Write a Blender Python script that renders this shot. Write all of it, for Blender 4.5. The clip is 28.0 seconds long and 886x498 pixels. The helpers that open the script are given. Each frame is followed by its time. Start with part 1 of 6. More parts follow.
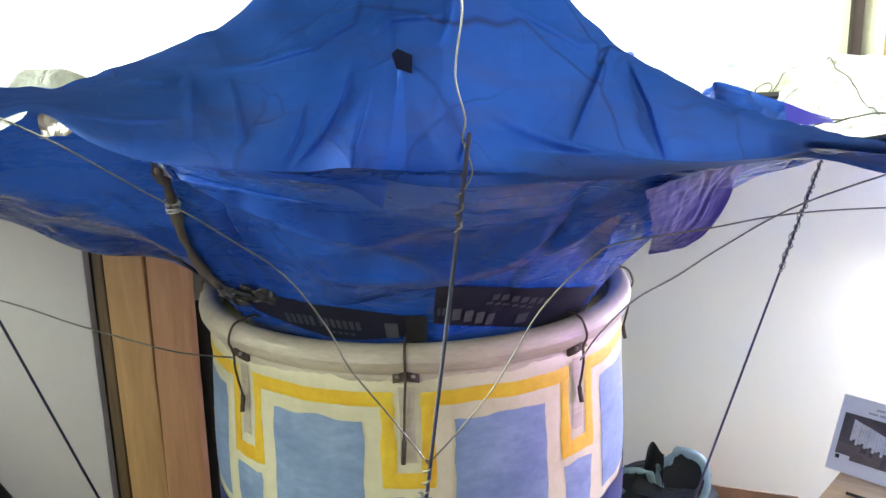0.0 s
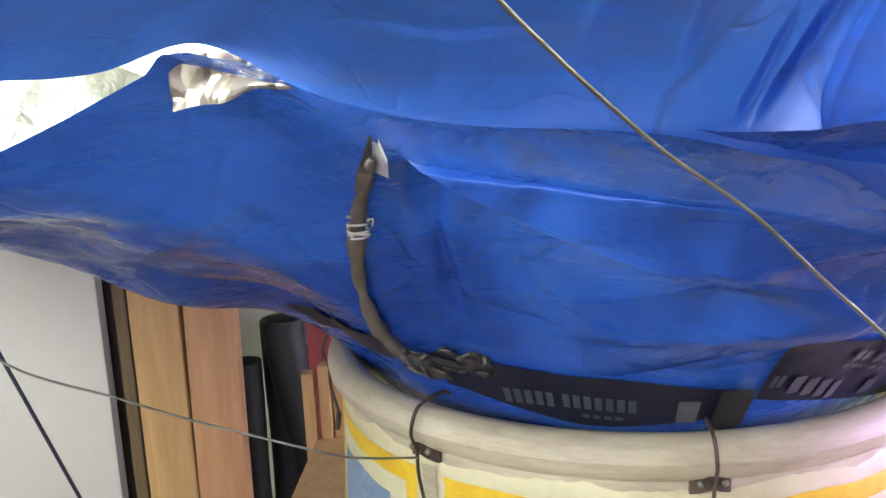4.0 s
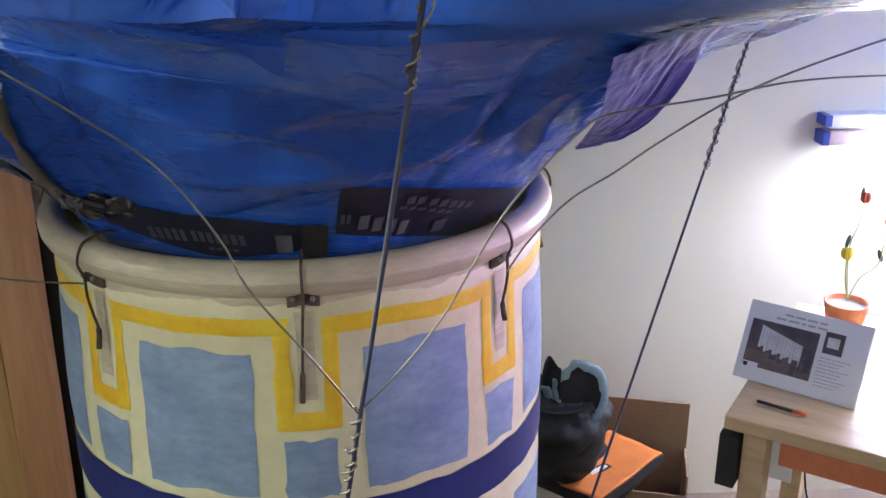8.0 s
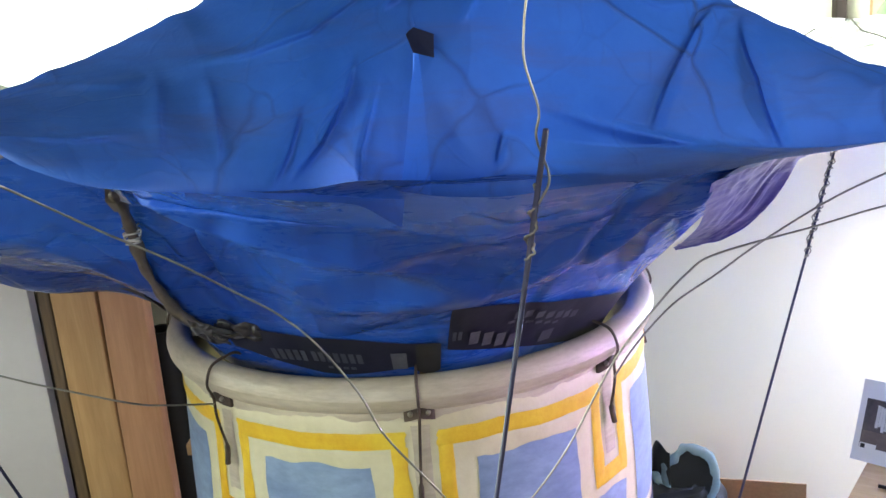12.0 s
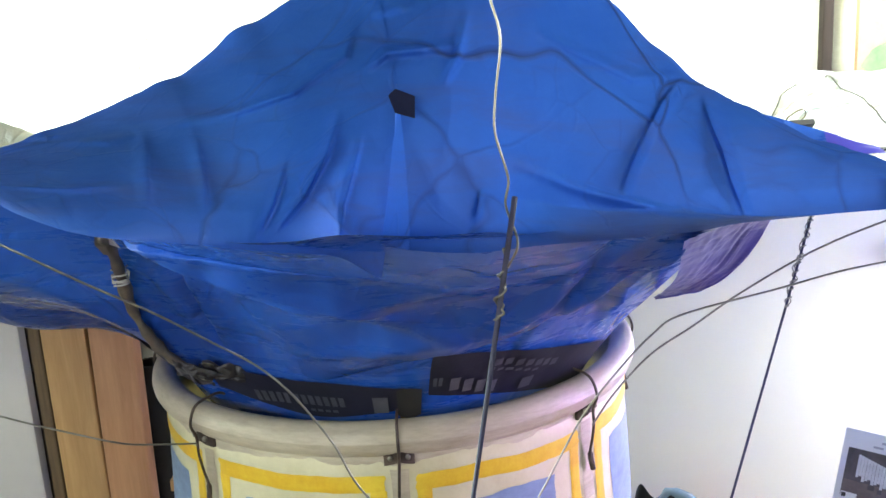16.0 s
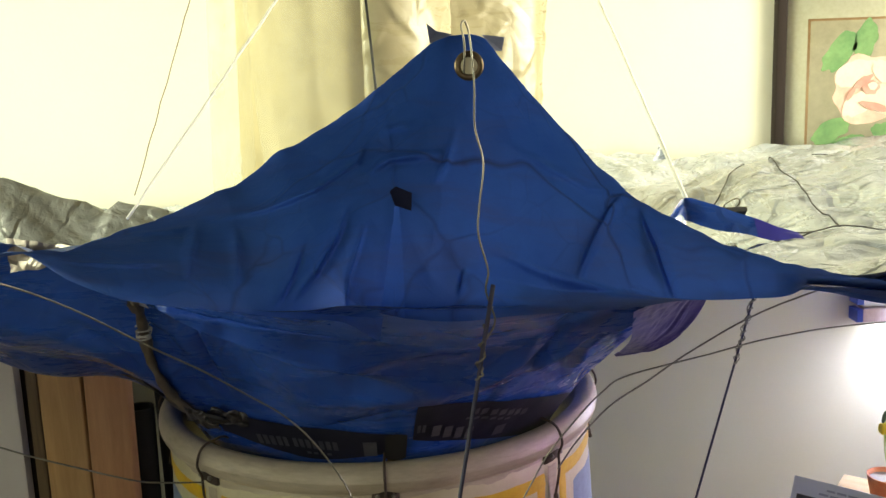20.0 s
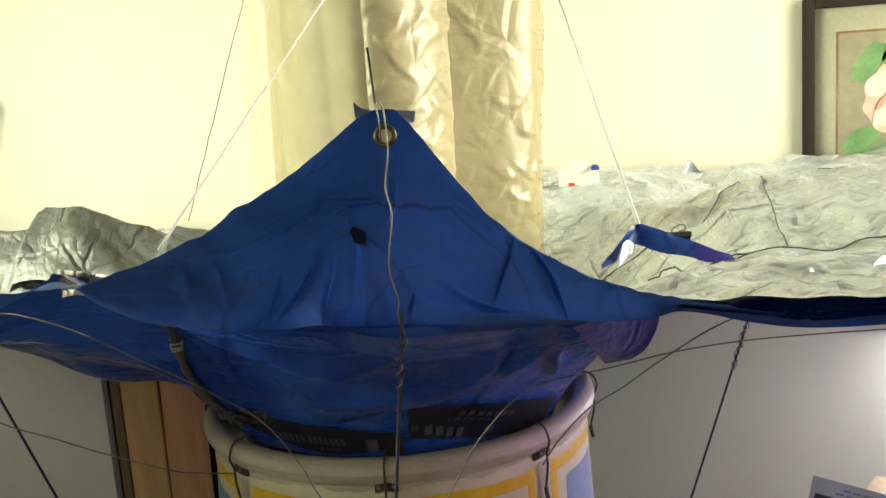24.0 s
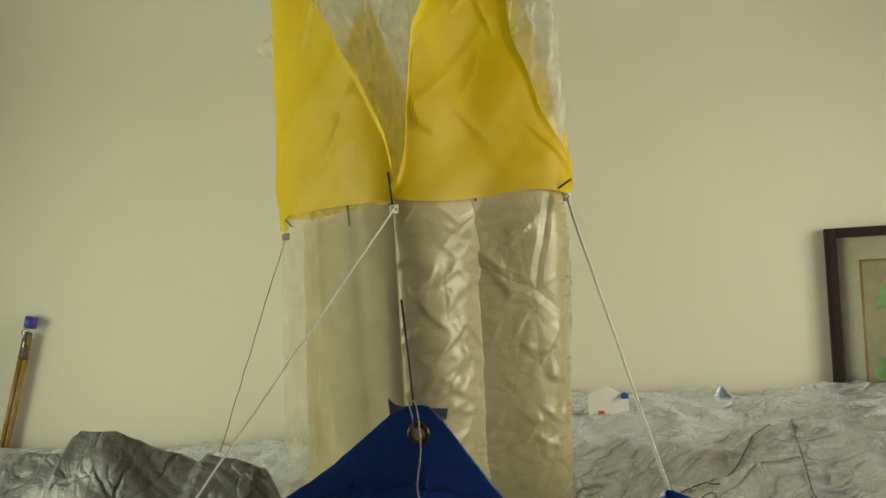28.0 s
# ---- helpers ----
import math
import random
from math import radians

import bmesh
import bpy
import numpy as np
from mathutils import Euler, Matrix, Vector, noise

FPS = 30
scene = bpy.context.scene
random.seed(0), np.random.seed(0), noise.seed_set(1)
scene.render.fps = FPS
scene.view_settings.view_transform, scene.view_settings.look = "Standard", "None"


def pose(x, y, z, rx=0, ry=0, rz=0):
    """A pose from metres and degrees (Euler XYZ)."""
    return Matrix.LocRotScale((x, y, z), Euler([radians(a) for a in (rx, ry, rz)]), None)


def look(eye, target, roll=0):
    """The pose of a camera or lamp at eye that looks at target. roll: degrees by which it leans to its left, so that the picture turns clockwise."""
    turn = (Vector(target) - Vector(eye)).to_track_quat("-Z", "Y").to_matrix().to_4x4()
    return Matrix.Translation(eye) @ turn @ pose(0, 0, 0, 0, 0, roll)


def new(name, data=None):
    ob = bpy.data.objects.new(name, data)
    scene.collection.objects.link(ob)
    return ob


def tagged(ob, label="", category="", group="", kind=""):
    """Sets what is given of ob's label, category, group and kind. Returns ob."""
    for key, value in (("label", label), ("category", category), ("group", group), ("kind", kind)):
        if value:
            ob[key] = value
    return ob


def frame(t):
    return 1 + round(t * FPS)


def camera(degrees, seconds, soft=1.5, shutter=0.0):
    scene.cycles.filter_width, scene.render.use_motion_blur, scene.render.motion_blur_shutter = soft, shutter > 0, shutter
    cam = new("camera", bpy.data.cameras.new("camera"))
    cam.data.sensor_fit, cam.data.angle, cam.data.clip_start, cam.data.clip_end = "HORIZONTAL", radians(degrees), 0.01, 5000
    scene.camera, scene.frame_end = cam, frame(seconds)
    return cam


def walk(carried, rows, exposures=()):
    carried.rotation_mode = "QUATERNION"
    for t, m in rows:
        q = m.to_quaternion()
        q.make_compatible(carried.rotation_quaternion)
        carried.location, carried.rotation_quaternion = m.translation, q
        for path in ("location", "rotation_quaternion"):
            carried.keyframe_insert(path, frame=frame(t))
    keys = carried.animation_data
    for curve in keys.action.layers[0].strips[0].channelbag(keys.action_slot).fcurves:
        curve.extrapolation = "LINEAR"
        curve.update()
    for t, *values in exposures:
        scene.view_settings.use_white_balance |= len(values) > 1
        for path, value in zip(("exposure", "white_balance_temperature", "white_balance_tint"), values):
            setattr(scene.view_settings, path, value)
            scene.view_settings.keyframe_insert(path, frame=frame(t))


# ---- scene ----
cam = camera(50.8, 28.0)
PATH = [
    (0, (0.164, -1.408, 1.693), (-0.043, 0.515, 1.184), -1.54),
    (0.5, (0.181, -1.365, 1.697), (0.023, 0.549, 1.139), -2.87),
    (1, (0.191, -1.362, 1.691), (0.042, 0.551, 1.127), -4.07),
    (1.5, (0.069, -1.220, 1.637), (-0.030, 0.684, 1.035), -3.16),
    (2, (-0.133, -1.007, 1.610), (-0.227, 0.848, 0.870), -6.49),
    (2.5, (-0.197, -0.999, 1.605), (-0.289, 0.900, 0.985), -5.53),
    (4.5, (-0.174, -1.039, 1.594), (-0.294, 0.911, 1.164), -2.16),
    (5, (-0.154, -1.074, 1.639), (-0.241, 0.866, 1.161), -2.41),
    (5.5, (-0.080, -1.131, 1.644), (-0.186, 0.794, 1.115), -1.10),
    (6, (-0.002, -1.195, 1.615), (-0.199, 0.664, 0.905), -0.10),
    (6.5, (0.056, -1.244, 1.619), (-0.148, 0.600, 0.873), -0.81),
    (7, (0.084, -1.243, 1.609), (0.008, 0.631, 0.914), -0.70),
    (7.5, (0.091, -1.213, 1.600), (0.148, 0.665, 0.915), 0.24),
    (8, (0.098, -1.220, 1.618), (0.185, 0.658, 0.935), -0.24),
    (8.5, (0.107, -1.227, 1.621), (0.234, 0.662, 0.976), -0.82),
    (9, (0.081, -1.232, 1.613), (0.076, 0.667, 0.985), -1.85),
    (9.5, (0.084, -1.232, 1.625), (-0.030, 0.664, 1.001), -2.42),
    (10, (0.086, -1.226, 1.638), (-0.012, 0.676, 1.026), -2.95),
    (10.5, (0.084, -1.231, 1.659), (-0.009, 0.673, 1.055), -3.30),
    (11, (0.089, -1.232, 1.663), (0.012, 0.683, 1.093), -3.64),
    (11.5, (0.089, -1.238, 1.670), (0.003, 0.680, 1.108), -4.30),
    (12, (0.082, -1.246, 1.678), (-0.019, 0.680, 1.147), -4.68),
    (12.5, (0.077, -1.249, 1.681), (-0.042, 0.684, 1.183), -4.54),
    (14.5, (0.094, -1.237, 1.687), (-0.018, 0.701, 1.206), -5.07),
    (15, (0.099, -1.248, 1.692), (-0.007, 0.691, 1.216), -4.67),
    (15.5, (0.101, -1.263, 1.697), (0.003, 0.678, 1.224), -4.20),
    (16, (0.096, -1.262, 1.697), (0.012, 0.683, 1.235), -3.38),
    (16.5, (0.098, -1.263, 1.693), (0.021, 0.685, 1.245), -4.04),
    (17, (0.095, -1.261, 1.694), (0.021, 0.687, 1.245), -4.74),
    (17.5, (0.093, -1.257, 1.689), (0.014, 0.691, 1.240), -4.45),
    (18, (0.094, -1.269, 1.708), (0.009, 0.676, 1.252), -3.19),
    (18.5, (0.120, -1.328, 1.752), (0.017, 0.641, 1.418), -1.56),
    (19, (0.133, -1.353, 1.759), (-0.059, 0.622, 1.507), -2.11),
    (19.5, (0.111, -1.364, 1.765), (-0.090, 0.606, 1.481), -2.83),
    (20, (0.089, -1.400, 1.752), (0.064, 0.566, 1.383), -2.13),
    (20.5, (0.074, -1.455, 1.752), (0.100, 0.495, 1.307), -1.96),
    (21, (0.126, -1.491, 1.779), (0.047, 0.461, 1.351), -3.00),
    (21.5, (0.208, -1.528, 1.789), (-0.066, 0.420, 1.425), -4.18),
    (23.5, (0.261, -1.542, 1.779), (0.034, 0.415, 1.432), -4.66),
    (24, (0.249, -1.547, 1.803), (0.015, 0.407, 1.447), -4.05),
    (24.5, (0.241, -1.568, 1.889), (0.030, 0.419, 1.814), -2.64),
    (25, (0.244, -1.583, 1.931), (0.025, 0.403, 2.018), -2.50),
    (25.5, (0.258, -1.605, 1.974), (0.001, 0.364, 2.218), -2.69),
    (26, (0.262, -1.581, 1.921), (-0.032, 0.390, 2.100), -2.79),
    (26.5, (0.267, -1.562, 1.883), (-0.066, 0.408, 1.814), -3.77),
    (27, (0.263, -1.561, 1.887), (-0.069, 0.401, 1.682), -4.32),
    (27.5, (0.255, -1.568, 1.899), (-0.046, 0.402, 1.735), -3.83),
    (28, (0.257, -1.572, 1.915), (-0.018, 0.409, 1.944), -3.47),
]
EXPOSE = [(0.0, 1.22, 5850, 11), (1.0, 1.02, 5850, 13), (2.0, 1.14, 6000, 14), (4.5, 1.90, 5850, 18), (5.2, 1.90, 5850, 18), (6.0, 1.22, 6100, 19), (7.0, 0.89, 6000, 16), (9.0, 0.62, 6000, 14), (10.0, 0.88, 6000, 15), (11.0, 1.27, 5800, 13), (17.5, 1.42, 5700, 11),
          (18.1, 1.42, 5700, 10), (19.0, -0.15, 6800, 9), (20.0, -0.1, 6900, 9), (21.0, 0.3, 6400, 11), (21.5, 0.2, 6500, 10), (23.5, -0.15, 7000, 9), (24.0, -0.3, 6800, 8), (25.0, -1.58, 6900, 7), (26.0, -2.25, 6900, 8), (26.5, -2.15, 6700, 8), (27.0, -1.75, 6500, 8), (28.0, -1.72, 6900, 10)]
walk(cam, [(t, look(eye, target, roll)) for t, eye, target, roll in PATH], EXPOSE)

# ---------------------------------------------------------------- light
world = bpy.data.worlds.new("world")
scene.world = world
world.use_nodes = True
wn = world.node_tree
sky = wn.nodes.new("ShaderNodeTexSky")
sky.sky_type, sky.sun_disc = 'NISHITA', False
sky.sun_elevation, sky.sun_rotation = radians(40), radians(200)
wn.links.new(sky.outputs[0], wn.nodes["Background"].inputs[0])
wn.nodes["Background"].inputs[1].default_value = 0.1


def area(name, m, sx, sy, power, colour):
    d = bpy.data.lights.new(name, 'AREA')
    d.shape, d.size, d.size_y, d.energy, d.color = 'RECTANGLE', sx, sy, power, colour
    ob = new(name, d)
    ob.matrix_world = m
    return ob


# east: daylight from the right; west: fill added to even out the wall
for name, eye, aim, power, tone in (("east_window_light", (2.14, -0.10, 2.05), (-0.2, 0.45, 1.70), 41, (1.0, 0.97, 0.76)), ("west_fill_light", (-2.24, -0.30, 2.05), (0.2, 0.5, 1.70), 39, (0.93, 1.0, 0.70))):
    area(name, look(eye, aim), 1.3, 0.9, power, tone).data.spread = radians(108)
# weak front fill added behind the camera, its window assumed
area("south_fill_light", look((-0.9, -2.66, 2.05), (0.0, 0.1, 2.15)), 1.4, 0.75, 2.4, (1.0, 0.96, 0.90)).data.spread = radians(95)
area("desk_lamp_light", look((1.49, -0.21, 1.21), (0.2, -0.20, 1.16)), 0.05, 0.26, 0.55, (0.86, 0.46, 1.0)).data.spread = radians(52)

# ---------------------------------------------------------------- materials


def nodes(name, rough=0.6, metal=0.0, spec=0.5):
    m = bpy.data.materials.new(name)
    m.use_nodes = True
    b = m.node_tree.nodes["Principled BSDF"]
    b.inputs["Roughness"].default_value = rough
    b.inputs["Metallic"].default_value = metal
    b.inputs["Specular IOR Level"].default_value = spec
    return m, m.node_tree, b


def add(tree, kind, **values):
    n = tree.nodes.new(kind)
    for key, value in values.items():
        n.inputs[key.replace("_", " ")].default_value = value
    return n


def paint(name, low, high, scale=8.0, fine=120.0, rough=0.6, metal=0.0, bump=0.15, spec=0.5, depth=0.002, stretch=(1, 1, 1), rough_var=0.12, grain=0.25):
    """A surface whose colour drifts between two tones, with fine relief and uneven gloss."""
    m, t, b = nodes(name, rough, metal, spec)
    co = add(t, "ShaderNodeTexCoord")
    mp = add(t, "ShaderNodeMapping")
    mp.inputs["Scale"].default_value = stretch
    t.links.new(co.outputs["Object"], mp.inputs["Vector"])
    a = add(t, "ShaderNodeTexNoise", Scale=scale, Detail=6.0, Roughness=0.6)
    f = add(t, "ShaderNodeTexNoise", Scale=fine, Detail=4.0, Roughness=0.65)
    for n in (a, f):
        t.links.new(mp.outputs[0], n.inputs["Vector"])
    mix = t.nodes.new("ShaderNodeMixRGB")
    mix.blend_type, mix.inputs[0].default_value = 'OVERLAY', grain
    ramp = t.nodes.new("ShaderNodeValToRGB")
    ramp.color_ramp.elements[0].position, ramp.color_ramp.elements[1].position = 0.3, 0.72
    ramp.color_ramp.elements[0].color, ramp.color_ramp.elements[1].color = (*low, 1), (*high, 1)
    t.links.new(a.outputs[0], ramp.inputs[0])
    t.links.new(ramp.outputs[0], mix.inputs[1])
    t.links.new(f.outputs[0], mix.inputs[2])
    t.links.new(mix.outputs[0], b.inputs["Base Color"])
    rr = add(t, "ShaderNodeMapRange", To_Min=max(0.03, rough - rough_var), To_Max=min(1.0, rough + rough_var))
    t.links.new(a.outputs[0], rr.inputs[0])
    t.links.new(rr.outputs[0], b.inputs["Roughness"])
    bp = add(t, "ShaderNodeBump", Strength=bump, Distance=depth)
    t.links.new(f.outputs[0], bp.inputs["Height"])
    t.links.new(bp.outputs[0], b.inputs["Normal"])
    return m


def woodgrain(name, low, high, rough=0.55, along=(14, 14, 1.2)):
    m, t, b = nodes(name, rough)
    co = add(t, "ShaderNodeTexCoord")
    mp = add(t, "ShaderNodeMapping")
    mp.inputs["Scale"].default_value = along
    oi = t.nodes.new("ShaderNodeObjectInfo")
    t.links.new(co.outputs["Object"], mp.inputs["Vector"])
    n = add(t, "ShaderNodeTexNoise", Scale=3.0, Detail=8.0, Roughness=0.65, Distortion=0.8)
    n.noise_dimensions = '4D'
    t.links.new(mp.outputs[0], n.inputs["Vector"])
    t.links.new(oi.outputs["Random"], n.inputs["W"])
    ramp = t.nodes.new("ShaderNodeValToRGB")
    ramp.color_ramp.elements[0].position, ramp.color_ramp.elements[1].position = 0.32, 0.68
    ramp.color_ramp.elements[0].color, ramp.color_ramp.elements[1].color = (*low, 1), (*high, 1)
    t.links.new(n.outputs[0], ramp.inputs[0])
    t.links.new(ramp.outputs[0], b.inputs["Base Color"])
    bp = add(t, "ShaderNodeBump", Strength=0.2, Distance=0.002)
    t.links.new(n.outputs[0], bp.inputs["Height"])
    t.links.new(bp.outputs[0], b.inputs["Normal"])
    return m


def crinkle(name, low, high, rough, metal=0.0, crease=26.0, strength=0.5, trans=0.0, spec=0.5, depth=0.006, coat=0.0):
    """Plastic sheet: sharp folds from cells, soft drift of tone, a little light through it."""
    m, t, b = nodes(name, rough, metal, spec)
    co = add(t, "ShaderNodeTexCoord")
    warp = add(t, "ShaderNodeTexNoise", Scale=6.0, Detail=3.0)
    t.links.new(co.outputs["Object"], warp.inputs["Vector"])
    vm = t.nodes.new("ShaderNodeVectorMath")
    vm.operation = 'MULTIPLY_ADD'
    vm.inputs[1].default_value = (0.12, 0.12, 0.12)
    t.links.new(warp.outputs["Color"], vm.inputs[0])
    t.links.new(co.outputs["Object"], vm.inputs[2])
    v = add(t, "ShaderNodeTexVoronoi", Scale=crease)
    v.feature = 'DISTANCE_TO_EDGE'
    t.links.new(vm.outputs[0], v.inputs["Vector"])
    n = add(t, "ShaderNodeTexNoise", Scale=9.0, Detail=7.0, Roughness=0.62)
    t.links.new(co.outputs["Object"], n.inputs["Vector"])
    ramp = t.nodes.new("ShaderNodeValToRGB")
    ramp.color_ramp.elements[0].position, ramp.color_ramp.elements[1].position = 0.3, 0.7
    ramp.color_ramp.elements[0].color, ramp.color_ramp.elements[1].color = (*low, 1), (*high, 1)
    t.links.new(n.outputs[0], ramp.inputs[0])
    t.links.new(ramp.outputs[0], b.inputs["Base Color"])
    sm = add(t, "ShaderNodeMapRange", From_Max=0.25)
    t.links.new(v.outputs["Distance"], sm.inputs[0])
    mixh = t.nodes.new("ShaderNodeMath")
    mixh.operation = 'MULTIPLY_ADD'
    mixh.inputs[1].default_value = 0.45
    t.links.new(sm.outputs[0], mixh.inputs[0])
    t.links.new(n.outputs[0], mixh.inputs[2])
    bp = add(t, "ShaderNodeBump", Strength=strength, Distance=depth)
    t.links.new(mixh.outputs[0], bp.inputs["Height"])
    t.links.new(bp.outputs[0], b.inputs["Normal"])
    b.inputs["Coat Weight"].default_value = coat
    if trans:
        tr = t.nodes.new("ShaderNodeBsdfTranslucent")
        t.links.new(ramp.outputs[0], tr.inputs["Color"])
        mx = t.nodes.new("ShaderNodeMixShader")
        mx.inputs[0].default_value = trans
        t.links.new(b.outputs[0], mx.inputs[1])
        t.links.new(tr.outputs[0], mx.inputs[2])
        t.links.new(mx.outputs[0], t.nodes["Material Output"].inputs[0])
    return m


def tarpaulin(name, low, high, dust, rough, metal=0.0, crease=5.0, groove=0.035, depth=0.004, fine=60.0, trans=0.2, dusty=0.5, warp=0.16, wave=0.5, ridged=False, gloss=0.5, bands=1.0, tall_bands=1.6, crease_dark=0.0, twist=3.5, weave=0.10):
    """Woven plastic sheet: thin fold lines, soft dents, scuffed dust and uneven gloss."""
    m, t, b = nodes(name, rough, metal, gloss)
    co = add(t, "ShaderNodeTexCoord")
    wn_ = add(t, "ShaderNodeTexNoise", Scale=5.0, Detail=3.0)
    t.links.new(co.outputs["Object"], wn_.inputs["Vector"])
    vm = t.nodes.new("ShaderNodeVectorMath")
    vm.operation = 'MULTIPLY_ADD'
    vm.inputs[1].default_value = (warp, warp, warp)
    t.links.new(wn_.outputs["Color"], vm.inputs[0])
    t.links.new(co.outputs["Object"], vm.inputs[2])
    total = None
    for scale, width, height in ((crease, groove, 1.0), (crease * 2.7, groove * 2.2, 0.45), (crease * 7.1, groove * 5, 0.2)):
        v = add(t, "ShaderNodeTexVoronoi", Scale=scale)
        v.feature = 'DISTANCE_TO_EDGE'
        t.links.new(vm.outputs[0], v.inputs["Vector"])
        gate = add(t, "ShaderNodeTexNoise", Scale=scale * 0.8, Detail=2.0)
        t.links.new(co.outputs["Object"], gate.inputs["Vector"])
        gr = add(t, "ShaderNodeMapRange", From_Min=0.42, From_Max=0.62, To_Min=0.0, To_Max=height)
        t.links.new(gate.outputs[0], gr.inputs[0])
        mr = add(t, "ShaderNodeMapRange", From_Max=width, To_Min=-1.0, To_Max=0.0)
        t.links.new(v.outputs["Distance"], mr.inputs[0])
        mul = t.nodes.new("ShaderNodeMath")
        mul.operation = 'MULTIPLY'
        t.links.new(mr.outputs[0], mul.inputs[0])
        t.links.new(gr.outputs[0], mul.inputs[1])
        if total is None:
            total = mul
        else:
            sm = t.nodes.new("ShaderNodeMath")
            sm.operation = 'ADD'
            t.links.new(total.outputs[0], sm.inputs[0])
            t.links.new(mul.outputs[0], sm.inputs[1])
            total = sm
    lines = total
    soft = add(t, "ShaderNodeTexNoise", Scale=13.0, Detail=5.0, Roughness=0.55, Distortion=0.6)
    t.links.new(co.outputs["Object"], soft.inputs["Vector"])
    if ridged:
        for k, (turn, scale, tall) in enumerate(((20, 2.3, 0.8), (75, 3.4, 0.6), (130, 5.2, 0.45), (160, 8.5, 0.3), (50, 12.0, 0.2))):
            mp2 = add(t, "ShaderNodeMapping")
            mp2.inputs["Rotation"].default_value = (0.3 * k, 0.2, radians(turn))
            t.links.new(vm.outputs[0], mp2.inputs["Vector"])
            wv = add(t, "ShaderNodeTexWave", Scale=scale * bands, Distortion=twist, Detail=2.0)
            wv.inputs["Detail Scale"].default_value = 0.8
            wv.wave_profile = 'TRI'
            t.links.new(mp2.outputs[0], wv.inputs["Vector"])
            ma = t.nodes.new("ShaderNodeMath")
            ma.operation = 'MULTIPLY_ADD'
            ma.inputs[1].default_value = tall * tall_bands
            t.links.new(wv.outputs["Fac"], ma.inputs[0])
            t.links.new(total.outputs[0], ma.inputs[2])
            total = ma
        soft.noise_type = 'RIDGED_MULTIFRACTAL'
        soft.normalize = True
        soft.inputs["Scale"].default_value = 8.0
        soft.inputs["Detail"].default_value = 5.0
    grain = add(t, "ShaderNodeTexNoise", Scale=fine * 6, Detail=3.0)
    t.links.new(co.outputs["Object"], grain.inputs["Vector"])
    h1 = t.nodes.new("ShaderNodeMath")
    h1.operation = 'MULTIPLY_ADD'
    h1.inputs[1].default_value = wave * 3
    t.links.new(soft.outputs[0], h1.inputs[0])
    t.links.new(total.outputs[0], h1.inputs[2])
    h2 = t.nodes.new("ShaderNodeMath")
    h2.operation = 'MULTIPLY_ADD'
    h2.inputs[1].default_value = weave
    t.links.new(grain.outputs[0], h2.inputs[0])
    t.links.new(h1.outputs[0], h2.inputs[2])
    bp = add(t, "ShaderNodeBump", Strength=0.9, Distance=depth)
    t.links.new(h2.outputs[0], bp.inputs["Height"])
    t.links.new(bp.outputs[0], b.inputs["Normal"])
    tone = add(t, "ShaderNodeTexNoise", Scale=7.0, Detail=7.0, Roughness=0.65)
    t.links.new(co.outputs["Object"], tone.inputs["Vector"])
    ramp = t.nodes.new("ShaderNodeValToRGB")
    ramp.color_ramp.elements[0].position, ramp.color_ramp.elements[1].position = 0.34, 0.66
    ramp.color_ramp.elements[0].color, ramp.color_ramp.elements[1].color = (*low, 1), (*high, 1)
    t.links.new(tone.outputs[0], ramp.inputs[0])
    mp = add(t, "ShaderNodeMapping")
    mp.inputs["Scale"].default_value = (3.0, 3.0, 16.0)
    t.links.new(co.outputs["Object"], mp.inputs["Vector"])
    scuff = add(t, "ShaderNodeTexNoise", Scale=2.2, Detail=8.0, Roughness=0.7, Distortion=0.5)
    t.links.new(mp.outputs[0], scuff.inputs["Vector"])
    sr = add(t, "ShaderNodeMapRange", From_Min=0.50, From_Max=0.72, To_Min=0.0, To_Max=dusty)
    t.links.new(scuff.outputs[0], sr.inputs[0])
    mix = t.nodes.new("ShaderNodeMixRGB")
    mix.inputs[2].default_value = (*dust, 1)
    t.links.new(sr.outputs[0], mix.inputs[0])
    t.links.new(ramp.outputs[0], mix.inputs[1])
    # fold lines darkened in colour: dirt and crease shade together
    if crease_dark:
        dm = add(t, "ShaderNodeMapRange", From_Min=-0.05, From_Max=-0.9, To_Min=0.0, To_Max=crease_dark)
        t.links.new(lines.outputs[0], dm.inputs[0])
        creased = t.nodes.new("ShaderNodeMixRGB")
        creased.inputs[2].default_value = (dust[0] * 0.35, dust[1] * 0.35, dust[2] * 0.35, 1)
        t.links.new(dm.outputs[0], creased.inputs[0])
        t.links.new(mix.outputs[0], creased.inputs[1])
        mix = creased
    t.links.new(mix.outputs[0], b.inputs["Base Color"])
    rr = add(t, "ShaderNodeMapRange", From_Min=0.3, From_Max=0.7, To_Min=max(0.05, rough - 0.10), To_Max=min(1, rough + 0.16))
    t.links.new(scuff.outputs[0], rr.inputs[0])
    t.links.new(rr.outputs[0], b.inputs["Roughness"])
    if trans:
        tr = t.nodes.new("ShaderNodeBsdfTranslucent")
        t.links.new(mix.outputs[0], tr.inputs["Color"])
        mx = t.nodes.new("ShaderNodeMixShader")
        mx.inputs[0].default_value = trans
        t.links.new(b.outputs[0], mx.inputs[1])
        t.links.new(tr.outputs[0], mx.inputs[2])
        t.links.new(mx.outputs[0], t.nodes["Material Output"].inputs[0])
    return m


